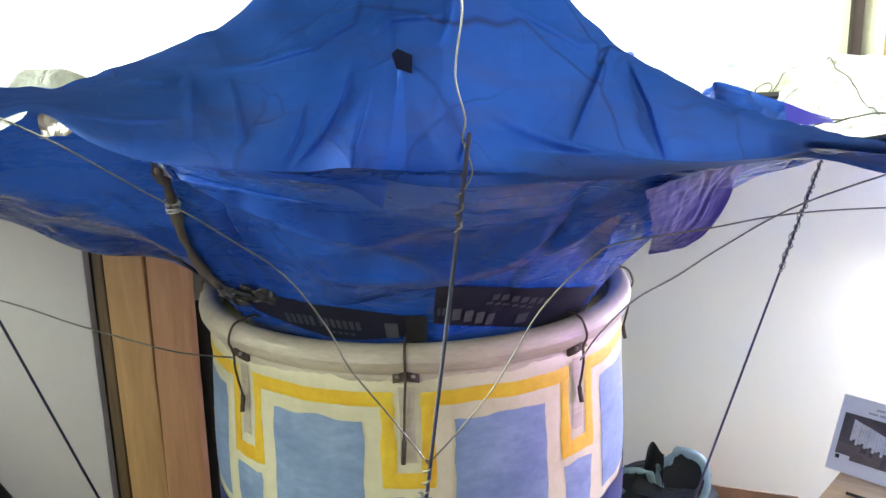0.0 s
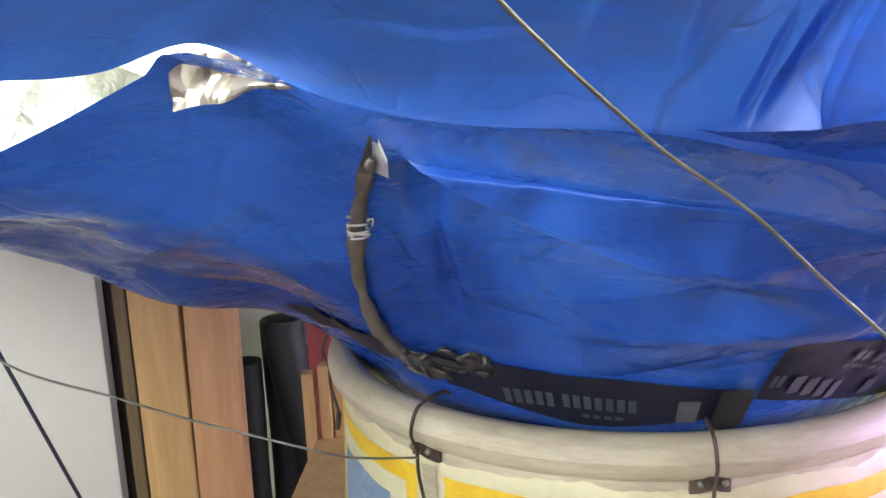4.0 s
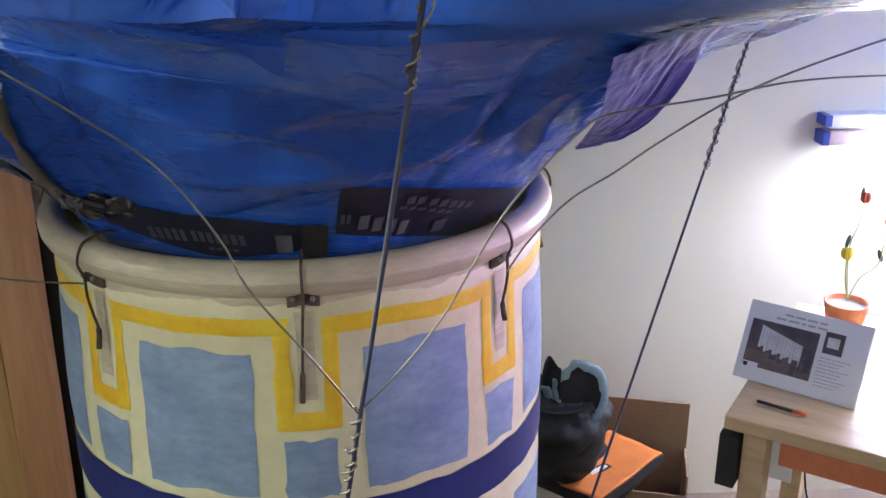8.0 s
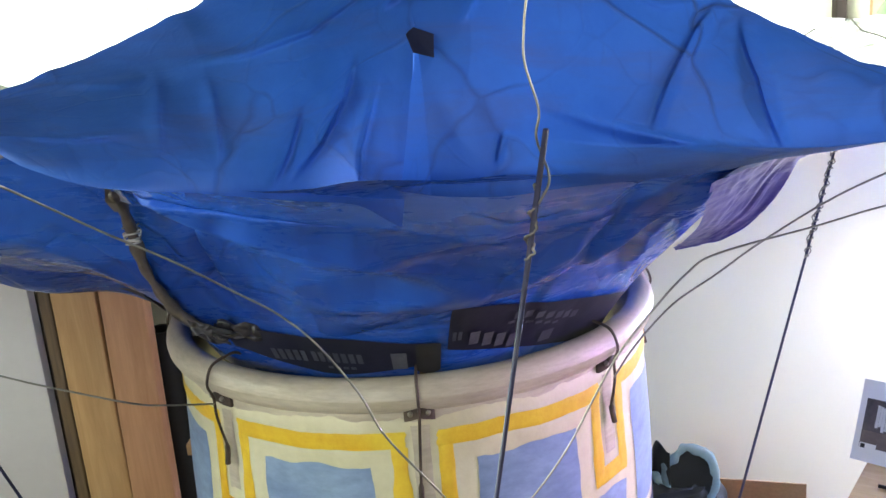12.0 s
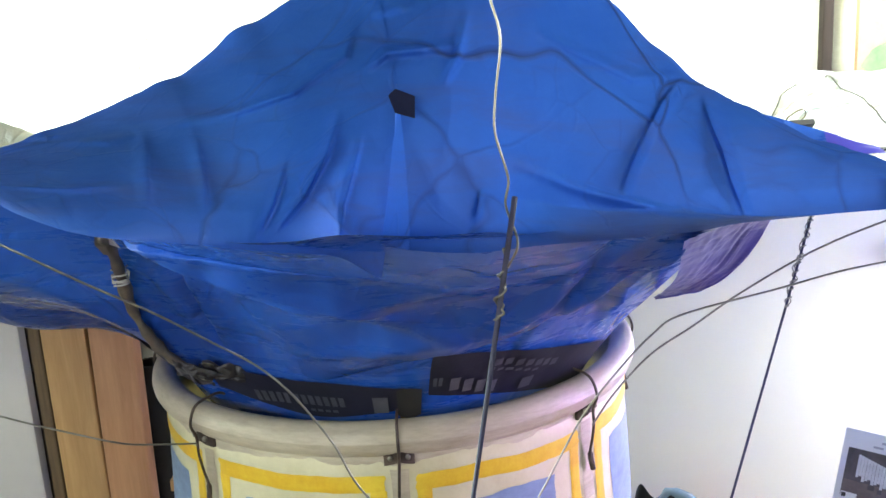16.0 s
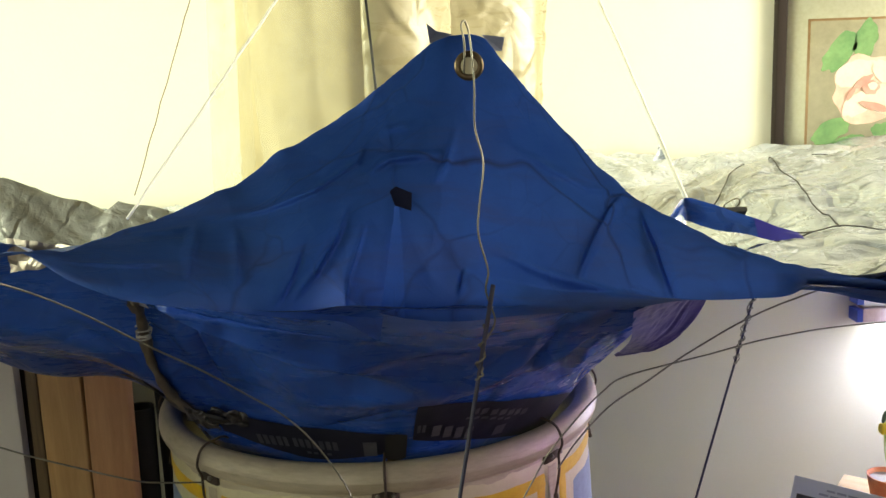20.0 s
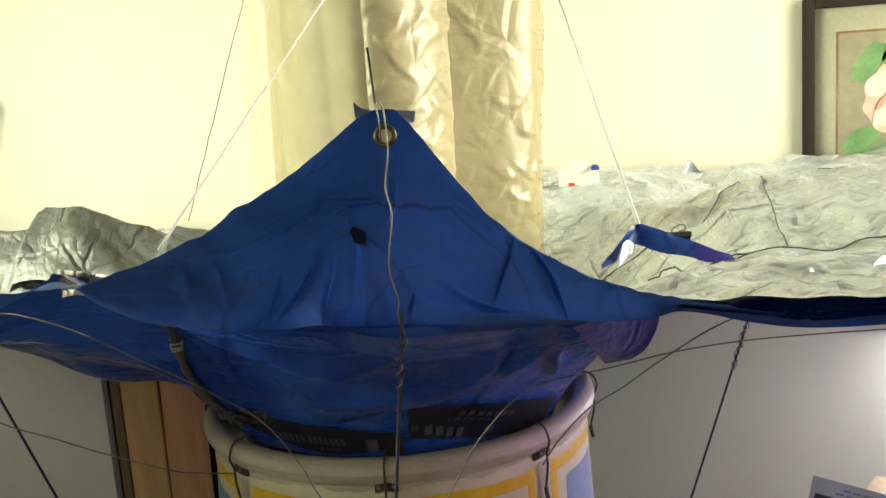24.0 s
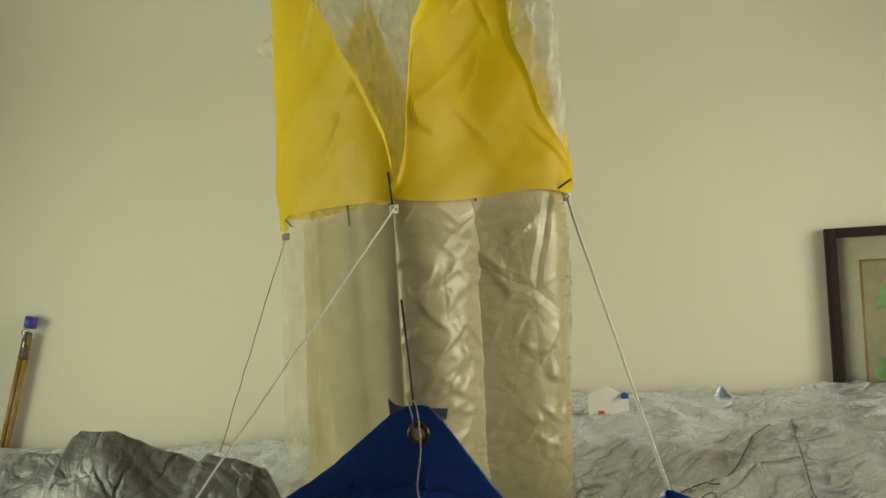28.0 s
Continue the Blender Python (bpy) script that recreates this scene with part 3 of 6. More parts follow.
def fold_line(q, lines):
    """Depth at q of the thin folds given as (depth, width, points), fading out at their ends."""
    d = 0.0
    for dep, wid, pts in lines:
        n = len(pts) - 1
        for i, ((x0, y0), (x1, y1)) in enumerate(zip(pts, pts[1:])):
            ex, ey = x1 - x0, y1 - y0
            t = ((q[0] - x0) * ex + (q[1] - y0) * ey) / (ex * ex + ey * ey)
            t = 0 if t < 0 else 1 if t > 1 else t
            h = ((q[0] - x0 - t * ex) ** 2 + (q[1] - y0 - t * ey) ** 2) / (wid * wid)
            if h < 5:
                s = (i + t) / n
                k = dep * math.exp(-h) * min(1, 3 * s + 0.08, 3 * (1 - s) + 0.08)
                d = max(d, k) if dep > 0 else min(d, k)
    return d


def lip(q, lines):
    """Height at q of overhanging folds given as (height, reach above, reach below, points): soft above the line, sharp below it."""
    d = 0.0
    for dep, up, down, pts in lines:
        n = len(pts) - 1
        best, side, s = 1e9, 1, 0
        for i, ((x0, y0), (x1, y1)) in enumerate(zip(pts, pts[1:])):
            ex, ey = x1 - x0, y1 - y0
            t = ((q[0] - x0) * ex + (q[1] - y0) * ey) / (ex * ex + ey * ey)
            t = 0 if t < 0 else 1 if t > 1 else t
            h = (q[0] - x0 - t * ex) ** 2 + (q[1] - y0 - t * ey) ** 2
            if h < best:
                best, side, s = h, ex * (q[1] - y0) - ey * (q[0] - x0), (i + t) / n
        far = math.sqrt(best) / (up if side > 0 else down)
        if far < 5:
            d += dep * math.exp(-far * far if side < 0 else -far) * min(1, 4 * s + 0.05, 4 * (1 - s) + 0.05)
    return d


# folds of the funnel, in degrees / 100 round the drum and height
FUNNEL_LIPS = [
    (0.010, 0.035, 0.012, ((-0.86, 1.362), (-0.788, 1.378), (-0.712, 1.388), (-0.652, 1.404), (-0.608, 1.425), (-0.585, 1.455), (-0.575, 1.51))),
    (0.020, 0.030, 0.010, ((-1.15, 1.530), (-1.11, 1.518), (-1.042, 1.484), (-0.968, 1.466), (-0.862, 1.436), (-0.758, 1.405))),
    (0.007, 0.020, 0.010, ((-1.03, 1.473), (-0.975, 1.461), (-0.892, 1.457), (-0.80, 1.466), (-0.70, 1.478))),
    (0.008, 0.025, 0.008, ((-1.10, 1.352), (-0.975, 1.371), (-0.87, 1.384), (-0.788, 1.401))),
    (0.010, 0.030, 0.010, ((-1.62, 1.405), (-1.50, 1.425), (-1.40, 1.450), (-1.30, 1.490))),
    (0.007, 0.025, 0.009, ((-1.72, 1.43), (-1.58, 1.455), (-1.45, 1.475), (-1.34, 1.515))),
    (0.006, 0.020, 0.008, ((-0.72, 1.40), (-0.66, 1.44), (-0.62, 1.49))),
]
FUNNEL_GROOVES = [
    (0.022, 0.014, ((-1.13, 1.525), (-1.14, 1.501), (-1.185, 1.453), (-1.2, 1.406), (-1.2, 1.366), (-1.185, 1.334))),
    (0.010, 0.012, ((-1.32, 1.50), (-1.335, 1.42), (-1.36, 1.36))),
    (-0.020, 0.010, ((-0.585, 1.510), (-0.570, 1.485), (-0.530, 1.440), (-0.470, 1.390), (-0.42, 1.350))),
]


def tarp_point(u, v, lift=0.0):
    a = 360 * u - 180
    e = edge_dist(radians(a))
    r = 0.270 + (e - 0.270) * v ** 1.35
    ze, fall = lerp(a, EDGE_Z), lerp(a, FALL)
    k = math.exp(-(r - 0.270) / fall)
    kend = math.exp(-(e - 0.270) / fall)
    z = ze - (ze - 1.20) * (k - kend) / (1 - kend)
    for h, a0, wa, r0, wr in POUCHES:
        turn = (a - a0 + 180) % 360 - 180
        z -= h * math.exp(-(turn / wa) ** 2 - ((r - r0) / wr) ** 2)
    x, y = CX + r * math.cos(radians(a)), CY + r * math.sin(radians(a))
    w = min(1, max(0, (r - 0.34) / 0.25))
    calm = math.exp(-((a + 105) / 82) ** 4)
    z += w * (1 - calm) * (rough((x, y, 2), 0.30, 0.045) + ridged((x * 1.4, y, 7), 0.16, 0.030) + ridged((x, y * 1.3, 11), 0.07, 0.010))
    z += w * calm * (rough((x, y, 2), 0.22, 0.010) + ridged((x, y * 1.3, 11), 0.10, 0.005))
    # soft pleats where the sheet is gathered into the drum
    z += rough((a / 18, r * 4, 3), 1, 0.008) * math.exp(-((r - 0.40) / 0.12) ** 2)
    if r < 0.75 and (a < -24):
        out = (lip((a / 100, z), FUNNEL_LIPS) - fold_line((a / 100, z), FUNNEL_GROOVES) + 0.004 * noise.noise(Vector((a / 9, z * 14, 5))) + 0.002 * noise.noise(Vector((a / 3.5, z * 34, 9)))) * min(1, max(0, (r - 0.33) / 0.04))
        x += out * 0.72 * math.cos(radians(a))
        y += out * 0.72 * math.sin(radians(a))
        z -= out * 0.60
    return (x, y, z + lift)


tarp = thing("tarpaulin", (0, 0, 1.5), "big blue and silver tarpaulin funnel tucked into the painted drum", "tarpaulin")
tarp_inv = tarp.matrix_world.inverted()


def tpart(name, bm, mat, label="", smooth=True):
    bmesh.ops.transform(bm, verts=bm.verts, matrix=tarp_inv)
    return part(name, bm, mat, tarp, label, smooth)


SHEET = {}


def sheet(u, v):
    if (u, v) not in SHEET:
        SHEET[u, v] = tarp_point(u, v)
    return SHEET[u, v]


def silver_lift(x, y):
    """The silver side stands off in humps of its own."""
    h = 0.008 * math.exp(-((x - 0.42) ** 2 + (y + 0.34) ** 2) / 0.022)
    for q0, q1, dep in (((-0.84, 0.39), (-0.62, 0.29), 0.03), ((-0.62, 0.29), (-0.47, 0.235), 0.03)):
        h = max(h, fold_line((x, y), [(dep, 0.125, (q0, q1))]))
    return h + 0.006


def top_side(u, v):
    a = 360 * u - 180
    x, y, z = sheet(u, v)
    if (-112 < a < -38 and math.hypot(x - CX, y - CY) < 0.62) or (v > 0.72 and -143 < a < -66) or (v > 0.5 and -140 < a < -100):
        return None
    big = ridged((x * 1.2 + y * 0.6, y, 31), 0.21, 0.034) + ridged((x - y * 0.5, y * 1.3, 37), 0.10, 0.014) + ridged((x, y, 41), 0.05, 0.006)
    return (x, y, z + silver_lift(x, y) + max(0, big - 0.008) * min(1, max(0, (math.hypot(x - CX, y - CY) - 0.36) / 0.1)))


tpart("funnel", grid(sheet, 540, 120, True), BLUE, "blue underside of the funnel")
tpart("top_sheet", grid(top_side, 700, 160, True), SILVER, "crinkled silver upper side")


def grey_fold(u, v):
    """A dark grey pleat of the sheet standing up behind the flap's wing."""
    x = -1.14 + 0.76 * u
    top = lerp(u, ((0.0, 1.515), (0.07, 1.528), (0.34, 1.549), (0.37, 1.590), (0.49, 1.590), (0.60, 1.563), (0.76, 1.526), (0.80, 1.548), (0.85, 1.536), (0.96, 1.515), (1.0, 1.44)))
    y = 0.42 - 0.14 * u
    w = v * 2 - 1
    z = top - (0.14 if w < 0 else 0.12) * abs(w) ** 1.5 + ridged((x * 1.3, w * 0.2, 51), 0.16, 0.030) - 0.012 + ridged((x + 0.5 * w, w * 0.25, 57), 0.08, 0.008)
    return (x + 0.02 * w, y + 0.12 * w + rough((x * 9, w * 2, 5), 1, 0.012), z)


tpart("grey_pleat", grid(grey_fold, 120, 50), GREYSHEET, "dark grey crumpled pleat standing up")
FLAP_TOP = [(-0.46, -0.84, 1.640), (-0.36, -0.82, 1.648), (-0.28, -0.805, 1.648), (-0.22, -0.795, 1.645), (-0.178, -0.785, 1.643), (-0.150, -0.778, 1.651), (-0.110, -0.769, 1.663), (-0.077, -0.761, 1.676), (-0.053, -0.754, 1.687), (-0.033, -0.748, 1.702), (-0.013, -0.742, 1.711), (0.020, -0.731, 1.730), (0.048, -0.720, 1.752), (0.076, -0.709, 1.774), (0.090, -0.705, 1.780), (0.116, -0.704, 1.777),
            (0.129, -0.710, 1.760), (0.156, -0.722, 1.726), (0.182, -0.733, 1.696), (0.203, -0.735, 1.676), (0.220, -0.736, 1.660), (0.258, -0.745, 1.637), (0.300, -0.750, 1.619), (0.350, -0.750, 1.604), (0.392, -0.747, 1.594), (0.476, -0.740, 1.580), (0.60, -0.72, 1.585), (0.80, -0.70, 1.60)]
FLAP_BOT = [(-0.42, -0.80, 1.598), (-0.385, -0.70, 1.590), (-0.363, -0.60, 1.588), (-0.335, -0.525, 1.600), (-0.271, -0.545, 1.572), (-0.20, -0.575, 1.557), (-0.103, -0.603, 1.553), (-0.05, -0.585, 1.546), (0.0, -0.575, 1.545), (0.039, -0.585, 1.537), (0.09, -0.585, 1.532),
            (0.14, -0.580, 1.534), (0.20, -0.580, 1.536), (0.25, -0.59, 1.541), (0.280, -0.605, 1.549), (0.315, -0.625, 1.556), (0.361, -0.655, 1.568), (0.392, -0.66, 1.566), (0.432, -0.66, 1.556), (0.493, -0.66, 1.548), (0.60, -0.65, 1.548), (0.80, -0.64, 1.56)]
# thin folds of the flap, in x and z
FLAP_FOLDS = [
    (0.0108, 0.0030, ((-0.096, 1.647), (-0.061, 1.651), (-0.028, 1.660), (0.009, 1.682), (0.025, 1.707))),
    (0.0152, 0.0036, ((-0.002, 1.645), (-0.017, 1.612), (-0.035, 1.583), (-0.060, 1.556))),
    (0.0097, 0.0030, ((-0.040, 1.618), (-0.056, 1.581), (-0.072, 1.552))),
    (0.0108, 0.0033, ((0.016, 1.669), (0.036, 1.682), (0.085, 1.684))),
    (0.0065, 0.0026, ((0.030, 1.707), (0.059, 1.713))),
    (0.0065, 0.0033, ((-0.161, 1.645), (-0.135, 1.640), (-0.110, 1.645))),
    (0.0075, 0.0040, ((-0.105, 1.652), (-0.135, 1.610), (-0.150, 1.578))),
    (0.0065, 0.0033, ((-0.087, 1.638), (-0.095, 1.609), (-0.104, 1.574))),
    (0.0075, 0.0033, ((-0.243, 1.608), (-0.20, 1.600), (-0.150, 1.602))),
    (0.0087, 0.0026, ((-0.002, 1.553), (-0.002, 1.576), (0.013, 1.625))),
    (0.0097, 0.0026, ((0.216, 1.664), (0.209, 1.632), (0.188, 1.578))),
    (0.0108, 0.0026, ((0.226, 1.656), (0.248, 1.613), (0.262, 1.570))),
    (0.0065, 0.0033, ((0.113, 1.600), (0.158, 1.586), (0.222, 1.572), (0.268, 1.567))),
    (0.0065, 0.0033, ((0.133, 1.694), (0.168, 1.674), (0.194, 1.660), (0.218, 1.664))),
    (0.0075, 0.0033, ((0.094, 1.707), (0.085, 1.675), (0.073, 1.656))),
    (0.0065, 0.0026, ((0.099, 1.578), (0.091, 1.552))),
]
TOPLINE, BOTLINE = spline(FLAP_TOP, 12), spline(FLAP_BOT, 12)


def along(line, u):
    f = min(max(u, 0), 1) * (len(line) - 1)
    i = min(int(f), len(line) - 2)
    return line[i].lerp(line[i + 1], f - i)


def smooth(t):
    t = min(1, max(0, t))
    return t * t * (3 - 2 * t)


def flap_point(u, v):
    p = along(BOTLINE, u).lerp(along(TOPLINE, u), v)
    x, z = p.x, p.z
    arch = math.sin(math.pi * v) ** 0.8
    p.y += arch * (0.085 * math.exp(-((x - 0.015) / (0.07 if x < 0.015 else 0.12)) ** 2) + 0.03 * math.exp(-((x + 0.12) / 0.09) ** 2))
    wid = min(1, (along(TOPLINE, u) - along(BOTLINE, u)).length / 0.1)
    p.y += wid * min(1, v * 5) * (rough((x, z, 5), 0.11, 0.016) + ridged((x * 1.2, z * 0.7, 9), 0.09, 0.010) + ridged((x + z * 0.5, z * 0.6, 19), 0.05, 0.005) + ridged((x, z, 23), 0.022, 0.0015))
    p.y += fold_line((x, z), FLAP_FOLDS) * min(1, v * 8) * min(1, (1 - v) * 8 + 0.25)
    # the foot right of the slit bellies out to a hem and tucks back under it
    hem = smooth((x - 0.09) / 0.09) * smooth((0.385 - x) / 0.06)
    p.y -= 0.066 * hem * (v / 0.16 if v < 0.16 else ((1 - v) / 0.84) ** 2)
    p.z += (0.0022 * rough((x * 22, 0, 3), 1, 1) + 0.0018 * rough((x * 70, 0, 8), 1, 1)) * v ** 6
    return p


def u_at(x):
    return next(i for i, q in enumerate(BOTLINE) if q.x >= x) / (len(BOTLINE) - 1)


SLIT = u_at(0.041)


def flap_left(u, v):
    """The free edge by the slit leans back and away to the left towards its foot."""
    p = flap_point(SLIT * u, v)
    d = 0.041 - p.x
    if d < 0.20 and v < 0.62:
        k = max(0, 1 - d / 0.20) ** 2 * (1 - v / 0.62)
        p.x -= 0.027 * k
        p.y += 0.034 * k
        p.z -= 0.030 * k
    return p


def flap_right(u, v):
    return flap_point(SLIT - 0.001 + (1.001 - SLIT) * u, v)


def flap_return(u, v):
    """The strip folded back from the slit's front edge."""
    p = flap_right(0.0, 0.60 * v)
    k = (1 - v) * u
    return p + Vector((-0.024 * k, 0.022 * k, 0.0))


FLAP = tarpaulin("blue_tarpaulin_thin", (0.022, 0.080, 0.37), (0.034, 0.110, 0.48), (0.062, 0.082, 0.24), 0.60, crease=3.2, groove=0.012, trans=0.18, depth=0.0018, dusty=0.55, wave=0.30, gloss=0.3, crease_dark=0.7)
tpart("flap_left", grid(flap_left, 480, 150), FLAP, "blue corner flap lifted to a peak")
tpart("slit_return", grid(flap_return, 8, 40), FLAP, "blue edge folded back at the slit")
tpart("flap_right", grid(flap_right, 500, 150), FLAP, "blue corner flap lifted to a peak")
# dark patch over the slit's upper end
bm = bmesh.new()
bm.faces.new([bm.verts.new(p) for p in ((0.030, -0.572, 1.659), (0.053, -0.584, 1.650), (0.052, -0.584, 1.634), (0.037, -0.575, 1.638))])
bmesh.ops.solidify(bm, geom=bm.faces[:], thickness=0.0012)
tpart("patch", bm, paint("navy_patch", (0.012, 0.016, 0.05), (0.03, 0.035, 0.09), 20, 90, 0.5), "small dark tape patch", False)

# blue plastic with the lamp's violet light put into its colour
VIOLET_LIT = crinkle("violet_lit_plastic", (0.024, 0.028, 0.29), (0.080, 0.068, 0.46), 0.34, crease=16, strength=0.30, spec=0.22)
# brass eyelet at the peak, with torn tape ends beside it
GROM = Vector((0.104, -0.7125, 1.757))
ring = bmesh.new()
for k, (rr, dd) in enumerate(((0.0108, 0.0), (0.0102, -0.0022), (0.0066, -0.0030), (0.0058, 0.0))):
    for i in range(24):
        t = 2 * math.pi * i / 24
        ring.verts.new(GROM + Vector((rr * math.cos(t), dd, rr * math.sin(t))))
ring.verts.ensure_lookup_table()
for k in range(3):
    for i in range(24):
        j = (i + 1) % 24
        ring.faces.new((ring.verts[k * 24 + i], ring.verts[k * 24 + j], ring.verts[k * 24 + 24 + j], ring.verts[k * 24 + 24 + i]))
BRASS = paint("old_brass", (0.07, 0.05, 0.03), (0.20, 0.15, 0.09), 40, 200, 0.4, 0.8)
eyelet = tpart("eyelet", ring, BRASS, "tarnished brass eyelet")
# filled disc, coloured pale like the bright wall seen through the eyelet
hole = bmesh.new()
bmesh.ops.create_circle(hole, cap_ends=True, segments=20, radius=0.0062, matrix=Matrix.Translation(GROM + Vector((0, -0.0012, 0))) @ Matrix.Rotation(radians(90), 4, 'X'))
bmesh.ops.transform(hole, verts=hole.verts, matrix=tarp_inv)
part("hole", hole, plain("pale_disc", (0.75, 0.70, 0.52), 0.7), tarp, "pale disc coloured as light through the eyelet")
TAPEBLUE = paint("grey_blue_tape", (0.14, 0.16, 0.26), (0.24, 0.26, 0.38), 20, 90, 0.4)
for pts in (((0.076, -0.703, 1.774), (0.074, -0.697, 1.789), (0.081, -0.699, 1.783), (0.093, -0.702, 1.780)), ((0.114, -0.702, 1.779), (0.131, -0.696, 1.777), (0.129, -0.698, 1.767), (0.124, -0.702, 1.767))):
    bm = bmesh.new()
    bm.faces.new([bm.verts.new(p) for p in pts])
    bmesh.ops.solidify(bm, geom=bm.faces[:], thickness=0.0012)
    tpart("torn_tape_end", bm, TAPEBLUE, smooth=False)


def on_funnel(a, z, out=0.004):
    """The funnel's outside at an angle and height."""
    u = ((a + 180) % 360) / 360
    lo, hi = 0.0, 0.75
    for _ in range(18):
        mid = (lo + hi) / 2
        if tarp_point(u, mid)[2] < z:
            lo = mid
        else:
            hi = mid
    p = Vector(tarp_point(u, lo))
    n = Vector((math.cos(radians(a)), math.sin(radians(a)), -0.8)).normalized()
    return p + n * out


def strip(name, a0, a1, zfn, mat, parent=None, out=0.004, nu=36, nv=6, label=""):
    bm = grid(lambda u, v: on_funnel(a0 + (a1 - a0) * u, zfn(u)[0] + (zfn(u)[1] - zfn(u)[0]) * v, out), nu, nv)
    bmesh.ops.transform(bm, verts=bm.verts, matrix=tarp_inv)
    return part(name, bm, mat, parent or tarp, label)


def overlap(name, line, reach, lift, under=0.45):
    """A fold of the sheet hanging over itself: flush above, standing off along its rolled lower edge."""
    pts = spline([(a, z, 0) for a, z in line], 8)

    def fn(u, v):
        q = along(pts, u)
        w, c = max(0.0, (v - 0.4) / 0.6), min(1.0, v / 0.4)
        fade = min(1, 4 * u, 4 * (1 - u))
        off = lift * fade * ((1 - w) ** 1.5 if w > 0 else math.sin(math.pi / 2 * c) ** 0.8)
        return on_funnel(100 * q.x, q.y + under * lift * c + reach * w, 0.0012 + off)
    return tpart(name, grid(fn, 110, 20), BLUE, "fold of the blue sheet hanging over itself")


overlap("fold", [(-1.03, 1.312), (-0.96, 1.322), (-0.878, 1.340), (-0.788, 1.362), (-0.712, 1.374), (-0.652, 1.390), (-0.608, 1.411), (-0.580, 1.445), (-0.565, 1.49)], 0.055, 0.014, 2.1)
overlap("fold", [(-1.13, 1.525), (-1.10, 1.512), (-1.042, 1.484), (-0.968, 1.466), (-0.862, 1.436), (-0.76, 1.405)], 0.045, 0.011)
tl = strip("tape_strip", -128, -83, lambda u: (1.286 - 0.024 * math.sin(2.6 * u) + 0.002 * math.sin(9 * u), 1.322 - 0.010 * u + 0.002 * math.sin(11 * u)), TAPE, label="dark navy joining tape with grey print")
PALE = paint("pale_print", (0.05, 0.05, 0.065), (0.10, 0.10, 0.12), 60, 150, 0.5)


def lettering(tape, a0, a1, z0, z1, n, mat=PRINT, slope=0.0):
    """A run of unreadable print as plain upright bars."""
    step = (a1 - a0) / n
    for k in range(n):
        dz = slope * step * k
        strip("print_bar", a0 + step * (k + 0.12), a0 + step * (k + 0.80), lambda u: (z0 + dz, z1 + dz), mat, tape, 0.0065, 3, 2)


lettering(tl, -117, -108, 1.280, 1.296, 5)
lettering(tl, -107, -95, 1.282, 1.297, 7)
lettering(tl, -104, -97, 1.272, 1.276, 4)
lettering(tl, -90, -85.5, 1.273, 1.299, 1, PALE)
tr = strip("tape_strip", -78.5, -34, lambda u: (1.296 - 0.056 * u, 1.367 - 0.062 * u), TAPE, label="dark navy joining tape with grey print")
lettering(tr, -78, -76, 1.312, 1.326, 2)
lettering(tr, -75, -64, 1.302, 1.322, 4, PALE, -0.002)
lettering(tr, -67, -50, 1.330, 1.340, 7, PRINT, -0.0018)
lettering(tr, -68, -55, 1.3235, 1.3275, 6, PRINT, -0.0018)
lettering(tr, -59, -54.5, 1.279, 1.296, 1)
strip("tape_strip", -160, -135, lambda u: (1.308, 1.336), TAPE)


SEAM = spline([(0.322, -0.062, 1.331), (0.312, -0.17, 1.372), (0.296, -0.32, 1.432), (0.268, -0.482, 1.508)], 10)
FREE = spline([(0.323, -0.060, 1.329), (0.349, -0.093, 1.343), (0.366, -0.160, 1.370), (0.384, -0.250, 1.425), (0.384, -0.353, 1.497), (0.376, -0.45, 1.535)], 10)


def corner_fn(u, v):
    """A crumpled glossy gusset hanging between the funnel's seam and its own free edge."""
    p = along(SEAM, u).lerp(along(FREE, u), v)
    k = ridged((u * 2.2, v * 5 - u * 2 + 1.5 * noise.noise(Vector((u * 4, v * 3, 2))), 3), 1, 0.007) + ridged((u * 6, v * 15 - u * 5, 8), 1, 0.0022)
    return p + Vector((0.55, -0.45, -0.70)) * (k - 0.003) * min(1, v * 6)


tpart("crumpled_corner", grid(corner_fn, 70, 50), VIOLET_LIT, "glossy blue crumpled corner, coloured as lit violet")
# black tape tab held by the front hook
tab = strip("tape_tab", -84.6, -80.0, lambda u: (1.276 - 0.006 * math.sin(3 * u), 1.317 + 0.003 * math.sin(3 * u)), BLACK, out=0.012, nu=8, nv=4, label="black tape tab")
strip("tape_tab", -84.2, -82.4, lambda u: (1.262, 1.280 - 0.004 * u), plain("dark_mustard", (0.12, 0.07, 0.01), 0.6), out=0.011, nu=6, nv=3)

# ---------------------------------------------------------------- taped strut and silver tag on the front left of the funnel
TAPEGREY = paint("grey_brown_tape", (0.075, 0.058, 0.045), (0.17, 0.14, 0.11), 40, 120, 0.55)
DARKTAPE = paint("crumpled_dark_tape", (0.010, 0.010, 0.014), (0.05, 0.043, 0.040), 40, 120, 0.35, 0.1)
strut = thing("taped_strut", (-0.28, -0.33, 1.42), "strut wrapped in grey-brown tape and tied with white string", "strut")
sinv = strut.matrix_world.inverted()
SLINE = [on_funnel(a, z, 0.010) for a, z in ((-115.5, 1.538), (-119.5, 1.507), (-125.2, 1.462), (-128.8, 1.415), (-131.5, 1.370), (-132.5, 1.340), (-130.5, 1.314), (-127, 1.306))]
SL = [sinv @ q for q in spline(SLINE, 6)]
